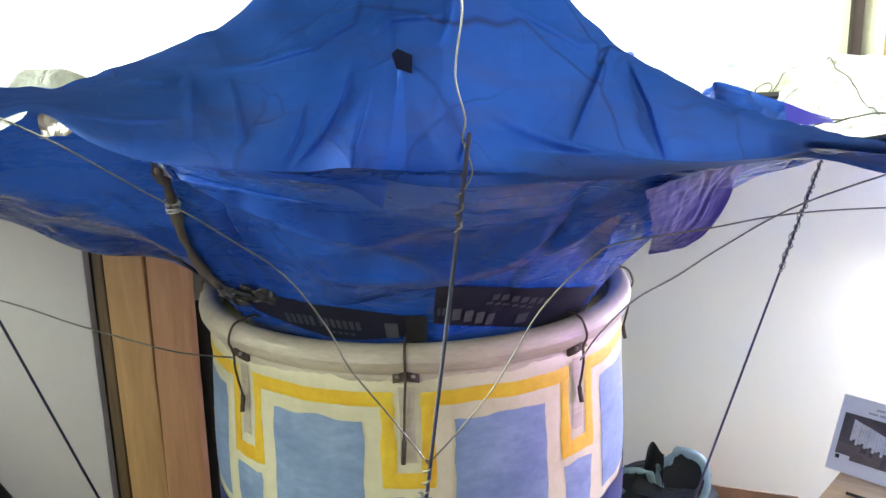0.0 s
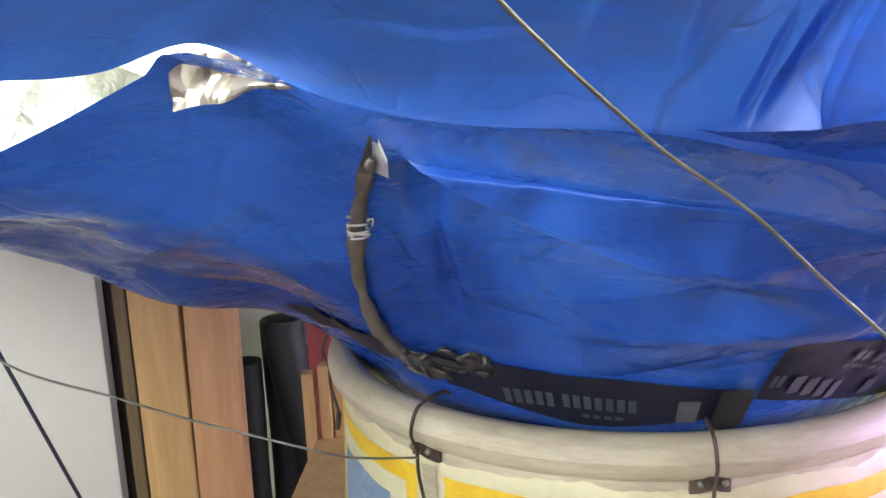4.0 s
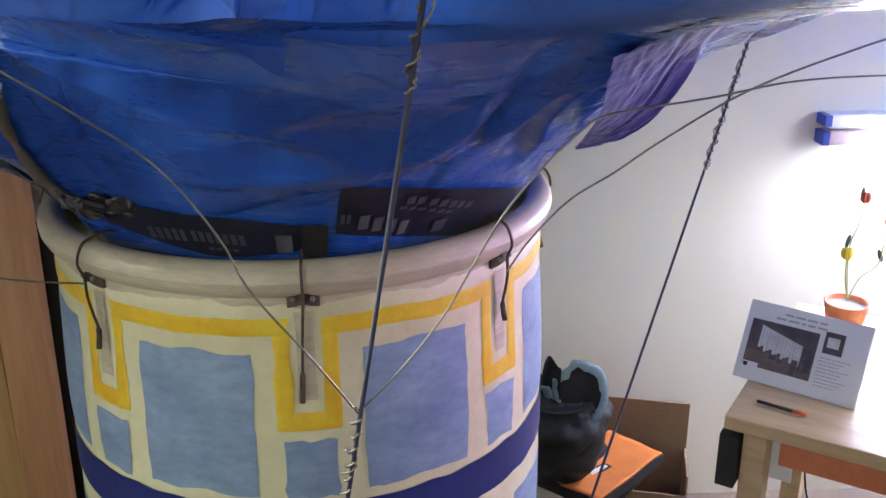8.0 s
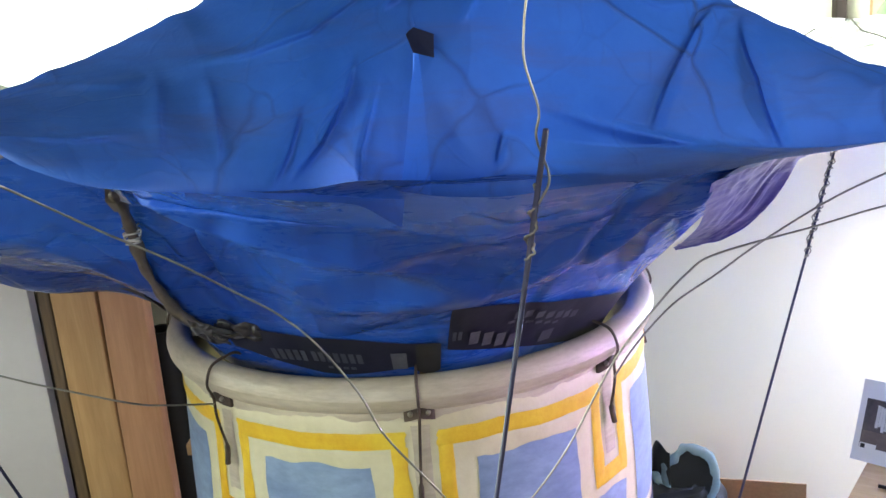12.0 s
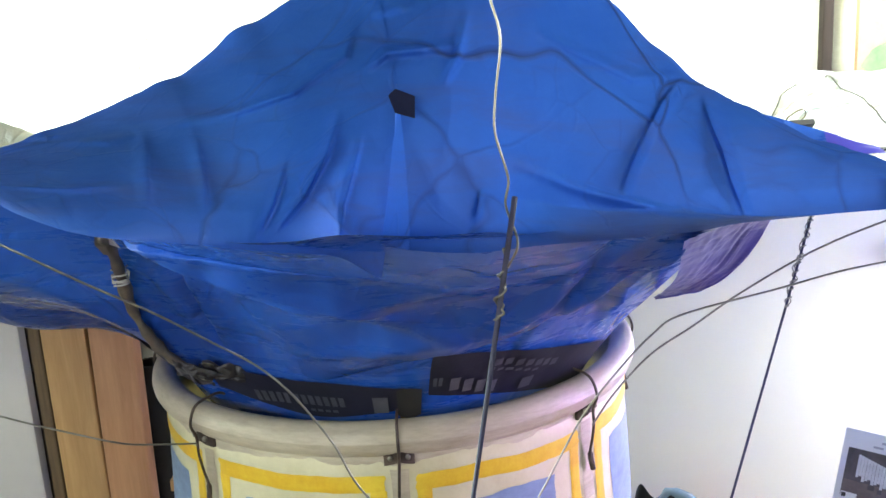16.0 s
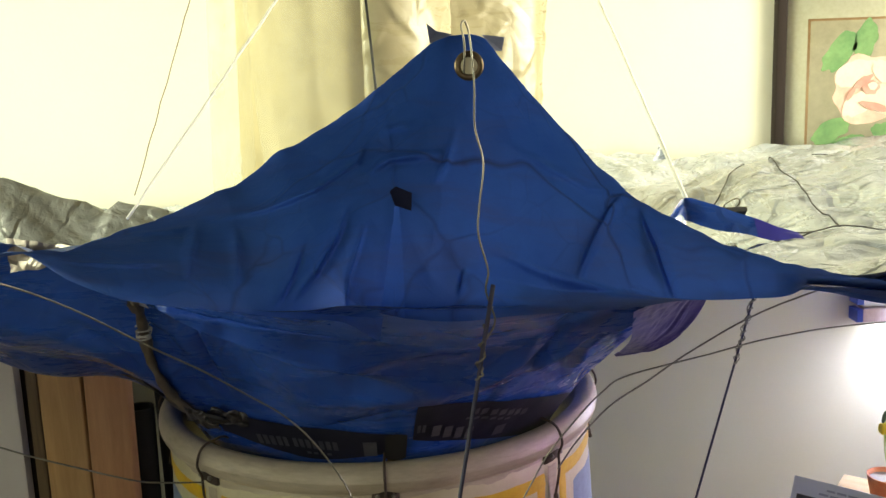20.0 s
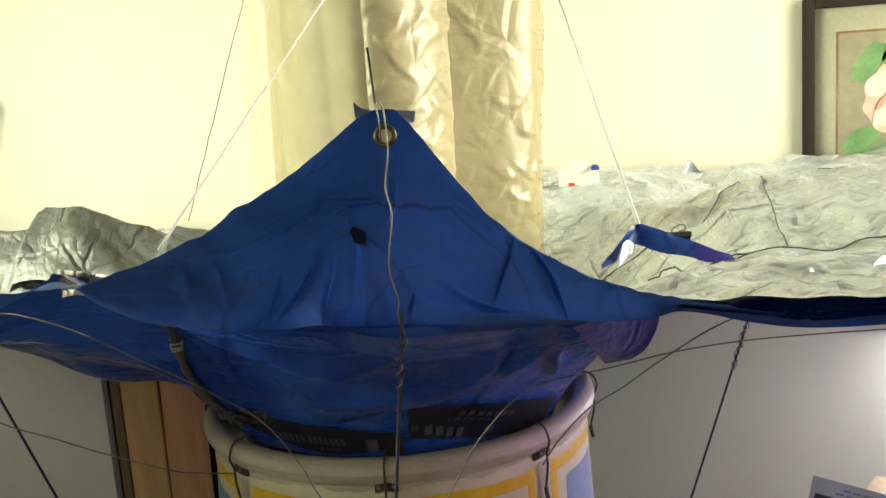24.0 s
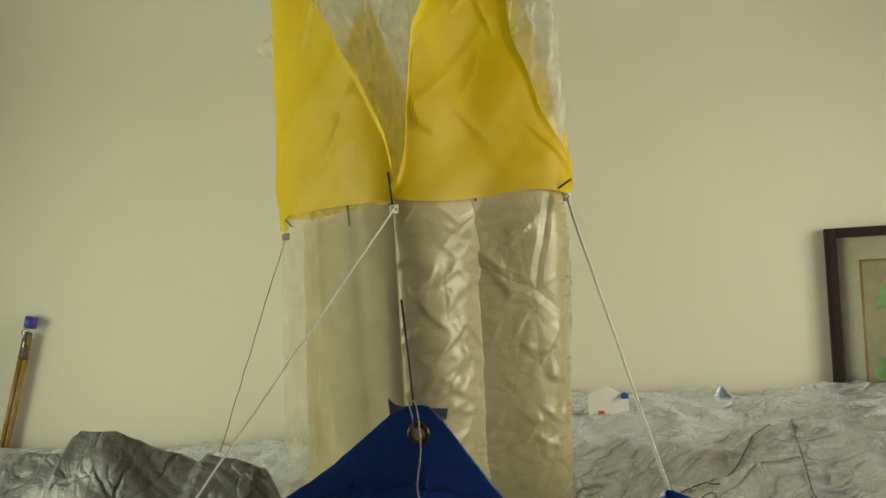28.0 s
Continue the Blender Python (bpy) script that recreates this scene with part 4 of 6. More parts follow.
bm = tube(bmesh.new(), SL, lambda t: 0.002 + 0.0062 * min(1, t * 6) * (1 - 0.35 * math.sin(3.1 * t)) + 0.0012 * math.sin(23 * t) + 0.0010 * math.sin(61 * t), 9)
part("tape_wrap", bm, TAPEGREY, strut)
bm = bmesh.new()
for k in range(5):
    q = SL[12 + k] if 12 + k < len(SL) else SL[-1]
    tube(bm, [SL[11] + Vector((0.0085 * math.cos(t + k), 0.008 * math.sin(t + k), -0.0034 * k + 0.0011 * t * math.sin(k * 2 + 1))) for t in (i * 0.6 for i in range(12))], 0.0011, 6)
tube(bm, spline([SL[11] + Vector(d) for d in ((0.008, -0.006, 0), (0.013, -0.007, 0.002), (0.012, -0.007, -0.004))], 5), 0.0008, 5)
part("string", bm, paint("grubby_string", (0.40, 0.38, 0.33), (0.56, 0.54, 0.48), 60, 300, 0.8), strut, "white string tied round the strut")
for name, mat, label, pts in (("white_tip", WHITE, "white torn tip", ((0, 0.004, -0.014, 0.022), (1, 0.013, -0.015, 0.004), (5, 0.018, -0.016, 0.0), (5, 0.007, -0.020, 0.006))),
                              ("tape_tip", TAPEGREY, "tape pinched to a leaf at the strut's top", ((0, 0.003, -0.015, 0.021), (4, 0.006, -0.019, 0.0), (7, 0.003, -0.013, 0.0), (7, -0.005, -0.010, 0.0), (3, -0.006, -0.012, 0.0)))):
    bm = bmesh.new()
    bm.faces.new([bm.verts.new(SL[i] + Vector(d)) for i, *d in pts])
    bmesh.ops.solidify(bm, geom=bm.faces[:], thickness=0.001)
    part(name, bm, mat, strut, label, False)
for k, (p0, du, dv, seed) in enumerate(((Vector((-0.274, -0.238, 1.337)), Vector((0.040, 0.004, -0.016)), Vector((0.006, 0.002, -0.022)), 3), (Vector((-0.238, -0.236, 1.333)), Vector((0.050, 0.004, -0.012)), Vector((-0.004, 0.002, -0.020)), 8))):
    bm = grid(lambda u, v: sinv @ (p0 + du * u + dv * v + Vector((rough((u * 4, v * 4, seed), 1, 0.004), ridged((u * 3, v * 3, seed), 1, 0.009) - 0.004, rough((u * 4, v * 4, seed + 5), 1, 0.006)))), 22, 14)
    part("crumpled_tape", bm, DARKTAPE, strut, "crumpled dark tape end")
bm = bmesh.new()
for k in range(3):
    tube(bm, [SL[-6 + k] + Vector((0.002 * k, -0.010, 0.004)), SL[-5 + k] + Vector((0.008, -0.013, 0.0))], 0.0018, 6)
part("yellow_tie", bm, plain("lime_tie", (0.45, 0.50, 0.02), 0.5), strut, "lime yellow wire tie")


def binder_clip(at, turn, size=0.022):
    ob = thing("binder_clip", (*at, *turn), "small black binder clip with wire handles", "binder clip", "binder clips")
    bm = bmesh.new()
    s = size
    prof = ((-0.30, 0), (-0.10, 0.55), (-0.10, 0.6), (0.10, 0.6), (0.10, 0.55), (0.30, 0), (0.26, 0), (0.07, 0.53), (-0.07, 0.53), (-0.26, 0))
    a = [bm.verts.new((-s / 2, y * s, z * s)) for y, z in prof]
    b = [bm.verts.new((s / 2, y * s, z * s)) for y, z in prof]
    for i in range(len(prof)):
        j = (i + 1) % len(prof)
        bm.faces.new((a[i], a[j], b[j], b[i]))
    part("jaw", bm, BLACK, ob, smooth=False)
    for sy in (-1, 1):
        bm = tube(bmesh.new(), spline([(-0.3 * s, sy * 0.27 * s, 0.0), (-0.34 * s, sy * 0.35 * s, 0.3 * s), (-0.2 * s, sy * 0.42 * s, 0.62 * s), (0, sy * 0.45 * s, 0.78 * s), (0.2 * s, sy * 0.42 * s, 0.62 * s), (0.34 * s, sy * 0.35 * s, 0.3 * s), (0.3 * s, sy * 0.27 * s, 0.0)], 5), s * 0.035, 6)
        part("handle", bm, STEEL, ob, "bright wire handle")
    return ob


tag = thing("silver_tag", (-0.34, -0.44, 1.575), "folded scrap of crumpled silver tape clipped to the tarpaulin", "tape scrap")
tinv = tag.matrix_world.inverted()
FOIL = crinkle("silver_foil_tape", (0.13, 0.105, 0.095), (0.30, 0.26, 0.24), 0.35, 0.4, crease=40, strength=0.7)
part("foil", grid(lambda u, v: tinv @ Vector((-0.388 + 0.095 * u, -0.425 - 0.035 * u + rough((u * 3, v * 3, 1), 1, 0.006), 1.578 + 0.006 * u - (0.027 - 0.016 * u) * (v - 0.5) * 1.4 + rough((u * 4, v * 2, 5), 1, 0.004))), 16, 8), FOIL, tag)
binder_clip((-0.270, -0.468, 1.578), (60, 0, 60), 0.022)
binder_clip((-0.236, -0.232, 1.318), (70, 20, 10), 0.022)

# ---------------------------------------------------------------- rods and wires


def wire(name, label, category, bm, mat, group=""):
    return lone(name, bm, mat, label, category, group)


def twist(bm, a, b, turns, rad, thick, steps=60):
    a, b = Vector(a), Vector(b)
    d = (b - a).normalized()
    s = d.orthogonal().normalized()
    c = d.cross(s)
    tube(bm, [a.lerp(b, i / steps) + rad * (math.cos(2 * math.pi * turns * i / steps) * s + math.sin(2 * math.pi * turns * i / steps) * c) * (1 + 0.5 * rough((i * 0.3, turns, 1), 1, 1)) for i in range(steps + 1)], thick, 6)
    return bm


ROD_TOP, ROD_LOW = Vector((0.115, -0.762, 1.605)), Vector((-0.098, -0.345, 0.28))
rod = thing("support_rod", tuple(ROD_LOW), "thin dark rod braced against the front of the drum", "rod", "rods round the drum")
rinv = rod.matrix_world.inverted()
part("bar", tube(bmesh.new(), [rinv @ q for q in (ROD_LOW, ROD_LOW.lerp(ROD_TOP, 0.5) + Vector((0.004, 0, 0)), ROD_TOP)], 0.0017, 10), DARKROD, rod)
bm = twist(bmesh.new(), rinv @ Vector((0.110, -0.752, 1.575)), rinv @ Vector((0.103, -0.738, 1.535)), 2.5, 0.0021, 0.0009)
twist(bm, rinv @ Vector((0.107, -0.750, 1.560)), rinv @ Vector((0.103, -0.740, 1.530)), 2.0, 0.0028, 0.0008)
part("upper_knot", bm, STEEL, rod, "twisted wire knot")
bm = twist(bmesh.new(), rinv @ ROD_LOW.lerp(ROD_TOP, 0.775), rinv @ ROD_LOW.lerp(ROD_TOP, 0.70), 7, 0.0028, 0.0009, 120)
twist(bm, rinv @ ROD_LOW.lerp(ROD_TOP, 0.745), rinv @ ROD_LOW.lerp(ROD_TOP, 0.725), 1.2, 0.0045, 0.0008)
part("lower_knot", bm, STEEL, rod, "twisted wire knot")
wire("peak_wire", "crooked galvanised wire from the tarpaulin peak to the rod", "wire",
     tube(bmesh.new(), spline([(0.100, -0.716, 1.752), (0.101, -0.722, 1.772), (0.099, -0.722, 1.785), (0.102, -0.718, 1.788), (0.105, -0.716, 1.776), (0.107, -0.722, 1.745), (0.106, -0.745, 1.715), (0.111, -0.752, 1.69), (0.107, -0.756, 1.66), (0.106, -0.757, 1.64), (0.112, -0.757, 1.615), (0.110, -0.757, 1.60), (0.116, -0.755, 1.578), (0.110, -0.750, 1.563)], 6), 0.00075, 8), STEEL)
LOWKNOT = ROD_LOW.lerp(ROD_TOP, 0.77)
wire("left_bow_wire", "long bent galvanised wire bowing across the funnel", "wire", tube(bmesh.new(), spline([(-0.30, -1.02, 1.668), (-0.262, -0.95, 1.658), (-0.233, -0.885, 1.646), (-0.212, -0.84, 1.638), (-0.200, -0.815, 1.628), (-0.176, -0.775, 1.601), (-0.136, -0.745, 1.564), (-0.104, -0.73, 1.540), (-0.075, -0.712, 1.513), (-0.052, -0.70, 1.492), (-0.030, -0.70, 1.470), (-0.008, -0.698, 1.435), (0.006, -0.692, 1.400), (0.040, -0.685, 1.350), LOWKNOT], 8), 0.00075, 8), STEEL, "bow wires")
wire("right_bow_wire", "long bent galvanised wire bowing across the funnel", "wire", tube(bmesh.new(), spline([LOWKNOT, (0.098, -0.685, 1.345), (0.124, -0.68, 1.378), (0.145, -0.672, 1.412), (0.161, -0.675, 1.442), (0.184, -0.675, 1.471), (0.207, -0.665, 1.490), (0.231, -0.65, 1.498), (0.311, -0.60, 1.498), (0.381, -0.57, 1.503), (0.49, -0.515, 1.497), (0.70, -0.47, 1.49), (0.95, -0.46, 1.485)], 8), 0.00075, 8), STEEL, "bow wires")
wire("stay_wire", "thin grey wire from a rim hook up to the tarpaulin", "wire", tube(bmesh.new(), spline([(0.218, -0.215, 1.222), (0.245, -0.215, 1.262), (0.290, -0.205, 1.305), (0.346, -0.18, 1.330), (0.40, -0.19, 1.372), (0.474, -0.24, 1.436), (0.568, -0.28, 1.485), (0.64, -0.31, 1.515)], 8), 0.0012, 8), STEEL)
wire("slack_wire", "thin pale wire hanging slack from a rim hook", "wire", tube(bmesh.new(), spline([(-0.845, 0.025, 1.385), (-0.70, -0.20, 1.365), (-0.60, -0.285, 1.342), (-0.508, -0.29, 1.313), (-0.457, -0.29, 1.295), (-0.40, -0.305, 1.286), (-0.325, -0.305, 1.265), (-0.302, -0.27, 1.245), (-0.262, -0.222, 1.222)], 8), 0.0011, 8), STEEL)
rod_r = thing("support_rod", (0.185, -0.30, 0.45), "thin dark rod beside the drum with wire twisted round its top", "rod", "rods round the drum")
inv = rod_r.matrix_world.inverted()
RR = [Vector((0.66, 0.27, 1.43)), Vector((0.567, 0.158, 1.237)), Vector((0.306, -0.157, 0.70)), Vector((0.14, -0.36, 0.36))]
part("bar", tube(bmesh.new(), [inv @ q for q in RR], 0.0020, 10), DARKROD, rod_r)
bm = twist(bmesh.new(), inv @ RR[0], inv @ RR[1], 16, 0.0036, 0.0012, 220)
twist(bm, inv @ RR[0].lerp(RR[1], 0.2), inv @ RR[1], 5, 0.0052, 0.0009, 80)
part("wire_twist", bm, STEEL, rod_r, "bright wire twisted round the rod")
rod_l = thing("support_rod", (-0.50, 0.31, 0.0), "thin dark rod standing on the floor beside the drum", "rod", "rods round the drum")
inv = rod_l.matrix_world.inverted()
part("bar", tube(bmesh.new(), [inv @ Vector(q) for q in ((-0.862, 0.015, 1.455), (-0.749, 0.107, 1.0), (-0.50, 0.31, 0.0))], 0.0026, 10), DARKROD, rod_l)

# ---------------------------------------------------------------- fabric tower
TOWER = ((-0.300, 0.230), (-0.19, 0.03), (-0.030, -0.078), (0.102, 0.016), (0.230, 0.095), (0.238, 0.235), (0.10, 0.36), (-0.15, 0.38))


def around(u, table):
    n = len(table)
    i = int(u * n)
    t = u * n - i
    a, b, c, d = (Vector((*table[k % n], 0)) for k in range(i - 1, i + 3))
    return 0.5 * (2 * b + (c - a) * t + (2 * a - 5 * b + 4 * c - d) * t * t + (3 * b - a - 3 * c + d) * t ** 3)


MID = Vector((-0.02, 0.15, 0))


def tower_point(u, z, out=0.0):
    c = around(u % 1.0, TOWER)
    c = MID + (c - MID) * (1 + out)
    if c.x < -0.1:
        c.x -= 0.035 * max(0, 2.0 - z) ** 0.7 * min(1, (-0.1 - c.x) / 0.15)
    if c.x > 0.05:
        c.x -= 0.040 * max(0, 2.0 - z) ** 0.7 * min(1, (c.x - 0.05) / 0.15)
    return Vector((c.x, c.y, z))


def outward(q):
    return Vector((q.x - MID.x, q.y - MID.y, 0)).normalized()


tower = thing("fabric_tower", (-0.02, 0.15, 1.22), "tall tower of cream satin and yellow cloth standing in the funnel", "fabric tower")
tower_inv = tower.matrix_world.inverted()


def wpart(name, bm, mat, label="", smooth=True):
    bmesh.ops.transform(bm, verts=bm.verts, matrix=tower_inv)
    return part(name, bm, mat, tower, label, smooth)


def sharp(p, size, amount):
    return max(0.0, 1 - 2.6 * abs(noise.noise(Vector(p) / size))) ** 2 * amount


def wrinkles(s0, s1, z0, z1, n, seed, long, steep):
    """Short overhanging folds strewn over a hanging cloth, slanting either way."""
    rnd = random.Random(seed)
    out = []
    for _ in range(n):
        s, z, l = rnd.uniform(s0, s1), rnd.uniform(z0, z1), rnd.uniform(*long)
        t = radians(rnd.choice((-1, 1)) * rnd.uniform(*steep))
        d, e = 0.5 * l * math.cos(t), 0.5 * l * math.sin(t)
        out.append((rnd.uniform(0.25, 1.0), rnd.uniform(0.008, 0.026), rnd.uniform(0.003, 0.006), ((s - d, z - e), (s + rnd.uniform(-0.1, 0.1) * l, z + rnd.uniform(-0.12, 0.12) * l), (s + d, z + e))))
    return out


def cloth(u0, u1, z0, ztop, amount=0.012, seed=1, out=0.0, nu=100, nv=190, soft=False, bulge=0.0, slant=0.0):
    folds = [] if soft else wrinkles(1.5 * u0, 1.5 * u1, z0 + 0.2, 2.02, 64, seed, (0.05, 0.14), (12, 48))

    def fn(u, v):
        uu = u0 + (u1 - u0) * u
        zt = ztop(u) if callable(ztop) else ztop
        z = z0 + (zt - z0) * v
        uu += slant * (2.0 - z) * (1 - u)
        q = tower_point(uu, z, out)
        if soft:
            k = rough((uu * 14, seed, z * 0.8), 1, amount) + rough((uu * 40, seed, z * 1.5), 1, amount * 0.4)
        else:
            w = 0.02 * noise.noise(Vector((q.x * 9, z * 7, seed)))
            k = bulge * math.sin(math.pi * u) ** 0.7 * min(1, (zt - z) * 9) + rough((q.x, q.y + seed, z * 0.3), 0.07, amount * 0.4) + amount * min(1.2, lip((1.5 * uu + w, z + w), folds)) * min(1, (zt - z) * 14)
        return q + outward(q) * k
    return grid(fn, nu, nv)


wpart("satin_panel", cloth(0.25, 0.376, 1.22, lambda u: 2.050, 0.0040, 1, -0.03, bulge=0.022), CREAM, "wrinkled cream satin panel")
wpart("satin_panel", cloth(0.364, 0.60, 1.22, lambda u: 2.055, 0.0040, 4, -0.02, bulge=0.018), CREAM, "wrinkled cream satin panel")
wpart("back_panel", cloth(0.60, 0.84, 1.22, 2.03, 0.008, 7), CREAM)
wpart("inner_drape", cloth(0.045, 0.262, 1.22, lambda u: 2.0 + 0.02 * u, 0.012, 9, -0.10, soft=True), DRAPE, "cream cloth behind the voile")
wpart("voile_panel", cloth(0.92, 1.115, 1.22, lambda u: 2.02, 0.007, 12, 0.015, soft=True), VOILE, "see-through cream voile panel")
wpart("voile_panel", cloth(0.09, 0.255, 1.22, lambda u: 1.995 + 0.035 * u, 0.007, 15, 0.01, soft=True, slant=0.10), VOILE, "see-through cream voile panel")

PETAL_L = ((0.0, 2.545), (0.07, 2.544), (0.25, 2.505), (0.47, 2.456), (0.66, 2.364), (0.84, 2.24), (0.975, 2.132), (1.0, 2.085))
PETAL_R = ((0.0, 2.035), (0.06, 2.06), (0.09, 2.10), (0.12, 2.21), (0.15, 2.305), (0.28, 2.416), (0.46, 2.482), (0.49, 2.476), (0.563, 2.40), (0.613, 2.285), (0.714, 2.178), (0.935, 2.064), (1.0, 2.045))
PETAL_B = ((0.0, 2.15), (0.10, 2.09), (0.25, 2.2), (0.5, 2.50), (0.75, 2.25), (1.0, 2.05))


def petal(u0, u1, top, z0, out, seed, lean=0.0):
    folds = wrinkles(1.5 * u0, 1.5 * u1, 2.05, 2.4, 12, seed, (0.08, 0.22), (30, 80))

    def fn(u, v):
        zt = lerp(u, top)
        zb = z0(u)
        z = zb + (zt - zb) * v
        q = tower_point(u0 + (u1 - u0) * u, min(z, 2.0), out)
        q.z = z
        k = 0.005 * min(1.2, lip((1.5 * (u0 + (u1 - u0) * u), z), folds)) + ridged((q.x + z * 0.6, q.y + seed, z * 0.7), 0.13, 0.007) + rough((q.x, q.y + seed, z), 0.09, 0.007) - sharp((q.x * 0.8 + z * 0.5, seed, z), 0.12, 0.0008) + sharp((q.x - z * 0.9, seed + 4, z * 0.3), 0.09, 0.0014) + 0.006 * math.exp(-((zt - z) / 0.012) ** 2)
        return q + outward(q) * (k - lean * max(0, z - 2.05))
    return grid(fn, 110, 90)


wpart("yellow_petal", petal(0.985, 1.255, PETAL_L, lambda u: 1.992 + 0.028 * min(1, abs(u - 0.08) * 4), 0.03, 2, 0.02), YCLOTH, "pointed yellow cloth petal")
wpart("yellow_petal", petal(0.245, 0.555, PETAL_R, lambda u: 2.024 - 0.008 * math.sin(7 * u), 0.035, 5, 0.03), YCLOTH, "pointed yellow cloth petal")
wpart("yellow_petal", petal(0.55, 0.80, PETAL_B, lambda u: 2.02, 0.02, 8, 0.1), YCLOTH, "pointed yellow cloth petal")
wpart("yellow_petal", petal(0.76, 1.0, PETAL_B, lambda u: 2.02, 0.02, 11, 0.1), YCLOTH, "pointed yellow cloth petal")


def film(u, v):
    top = 2.495 + 0.028 * math.sin(19 * u + 1) + rough((u * 50, 1, 1), 1, 0.018) + rough((u * 170, 4, 1), 1, 0.008)
    side = math.exp(-((u - 0.545) / 0.055) ** 2)
    left = math.exp(-((u - 0.965) / 0.02) ** 2)
    z = 1.95 + (top - 0.03 * side - 1.95) * v
    q = tower_point(u, 2.0, -0.24 + 0.25 * side * math.sin(math.pi * min(1, 0.3 + 0.5 * v)) + 0.62 * left * math.exp(-((z - 2.385) / 0.04) ** 2))
    q.z = z
    pleat = rough((u * 30, z * 2.2, 3), 1, 0.016) + sharp((u * 44, z * 5.0, 7), 1, 0.014) + sharp((u * 26 + z * 9, z * 11, 9), 1, 0.014)
    return q + outward(q) * pleat * (0.4 + 0.6 * v)


wpart("plastic_liner", grid(film, 360, 70, True), FILM, "crumpled clear plastic liner")
for line in ([(-0.030, -0.094, 2.066), (-0.026, -0.094, 2.012)], [(-0.020, -0.098, 1.86), (-0.012, -0.10, 1.74), (-0.006, -0.10, 1.60)]):
    wpart("seam_rod", tube(bmesh.new(), line, 0.0020, 6), BLACK, "thin black rod in the seam")
# the last bar stands for the dark line of a fold, not a pin
for a, b in (((-0.312, 0.222, 2.028), (-0.290, 0.215, 2.004)), ((0.236, 0.085, 2.032), (0.262, 0.080, 2.048)), ((-0.112, -0.045, 2.022), (-0.110, -0.046, 1.985)), ((0.10, 0.005, 2.032), (0.099, 0.003, 2.016))):
    wpart("pin_fold_bar", tube(bmesh.new(), [a, b], 0.0018, 6), BLACK, "short black bar on the cloth")


def knot(at, r=0.006):
    bm = bmesh.new()
    for k in range(3):
        tube(bm, [Vector(at) + Vector((r * math.cos(t + k), 0.6 * r * math.sin(1.3 * t + k), r * math.sin(t * 0.9 + 2 * k))) for t in (i * 0.7 for i in range(11))], 0.0014, 5)
    return bm


def cord(label, a, b, mat, thick, sag=0.0, kinks=0.002):
    a, b = Vector(a), Vector(b)
    ob = thing("guy_cord", tuple(b), label, "cord", "guy cords of the tower")
    inv = ob.matrix_world.inverted()
    line = [inv @ (a.lerp(b, t / 24) + Vector((rough((t * 0.5, a.x * 9, 1), 1, kinks), rough((t * 0.5, a.x * 9, 5), 1, kinks), -sag * math.sin(math.pi * t / 24)))) for t in range(25)]
    part("line", tube(bmesh.new(), line, thick, 7), mat, ob)
    bm = knot(a)
    bmesh.ops.transform(bm, verts=bm.verts, matrix=inv)
    part("knot", bm, mat, ob)
    return ob


cord("white twisted cord from the tower down to the tarpaulin", (-0.022, -0.105, 2.005), (-0.285, -0.345, 1.602), CORD, 0.0018)
cord("white twisted cord from the tower down to the tarpaulin", (0.252, 0.078, 2.017), (0.364, -0.315, 1.590), CORD, 0.0026)
cord("thin brown cord from the tower down to the tarpaulin", (-0.305, 0.22, 1.985), (-0.475, 0.24, 1.56), paint("brown_string", (0.16, 0.11, 0.06), (0.26, 0.19, 0.11), 60, 300, 0.8), 0.0009)

# ---------------------------------------------------------------- things lying on the silver sheet


def silver_z(x, y):
    a = math.degrees(math.atan2(y - CY, x - CX))
    r = math.hypot(x - CX, y - CY)
    e = edge_dist(radians(a))
    v = max(0, min(1, (r - 0.270) / (e - 0.270))) ** (1 / 1.35)
    q = top_side((a + 180) / 360, min(v, 0.48) if -143 < a < -66 else v)
    return q[2] if q else 1.55


def lay(points, thick, lift=0.002):
    line = [Vector((q.x, q.y, silver_z(q.x, q.y) + lift + thick)) for q in spline([(x, y, 0) for x, y in points], 10)]
    return tube(bmesh.new(), line, thick, 6)


for pts in (((0.25, 0.24), (0.33, 0.15), (0.42, 0.06), (0.47, 0.0)), ((0.46, 0.02), (0.56, 0.17), (0.65, 0.32)), ((0.65, 0.32), (0.60, 0.0), (0.56, -0.30)), ((0.36, -0.44), (0.40, -0.38), (0.50, -0.34)), ((0.48, -0.36), (0.62, -0.32), (0.80, -0.26)),
            ((0.80, 0.45), (0.95, 0.42), (1.02, 0.30))):
    tpart("black_cord", lay(pts, 0.0010), BLACK, "thin black cord laced over the silver side")
fold = thing("blue_fold", (0.42, -0.31, 1.585), "blue and silver fold of tarpaulin pinched up by a clip", "tarpaulin fold")
finv = fold.matrix_world.inverted()


def fold_fn(u, v):
    x, y = 0.308 + 0.160 * u, lerp(u, ((0.0, -0.385), (0.32, -0.315), (1.0, -0.385)))
    top = lerp(u, ((0.0, 1.562), (0.14, 1.578), (0.28, 1.599), (0.36, 1.600), (1.0, 1.566)))
    arch = interp(u, ((0.0, 0.004), (0.15, 0.014), (0.4, 0.028), (0.8, 0.018), (1.0, 0.004)))
    return finv @ Vector((x, y - 0.016 * (1 - v), top - arch * (1 - v) + rough((u * 5, v * 3, 1), 1, 0.002)))


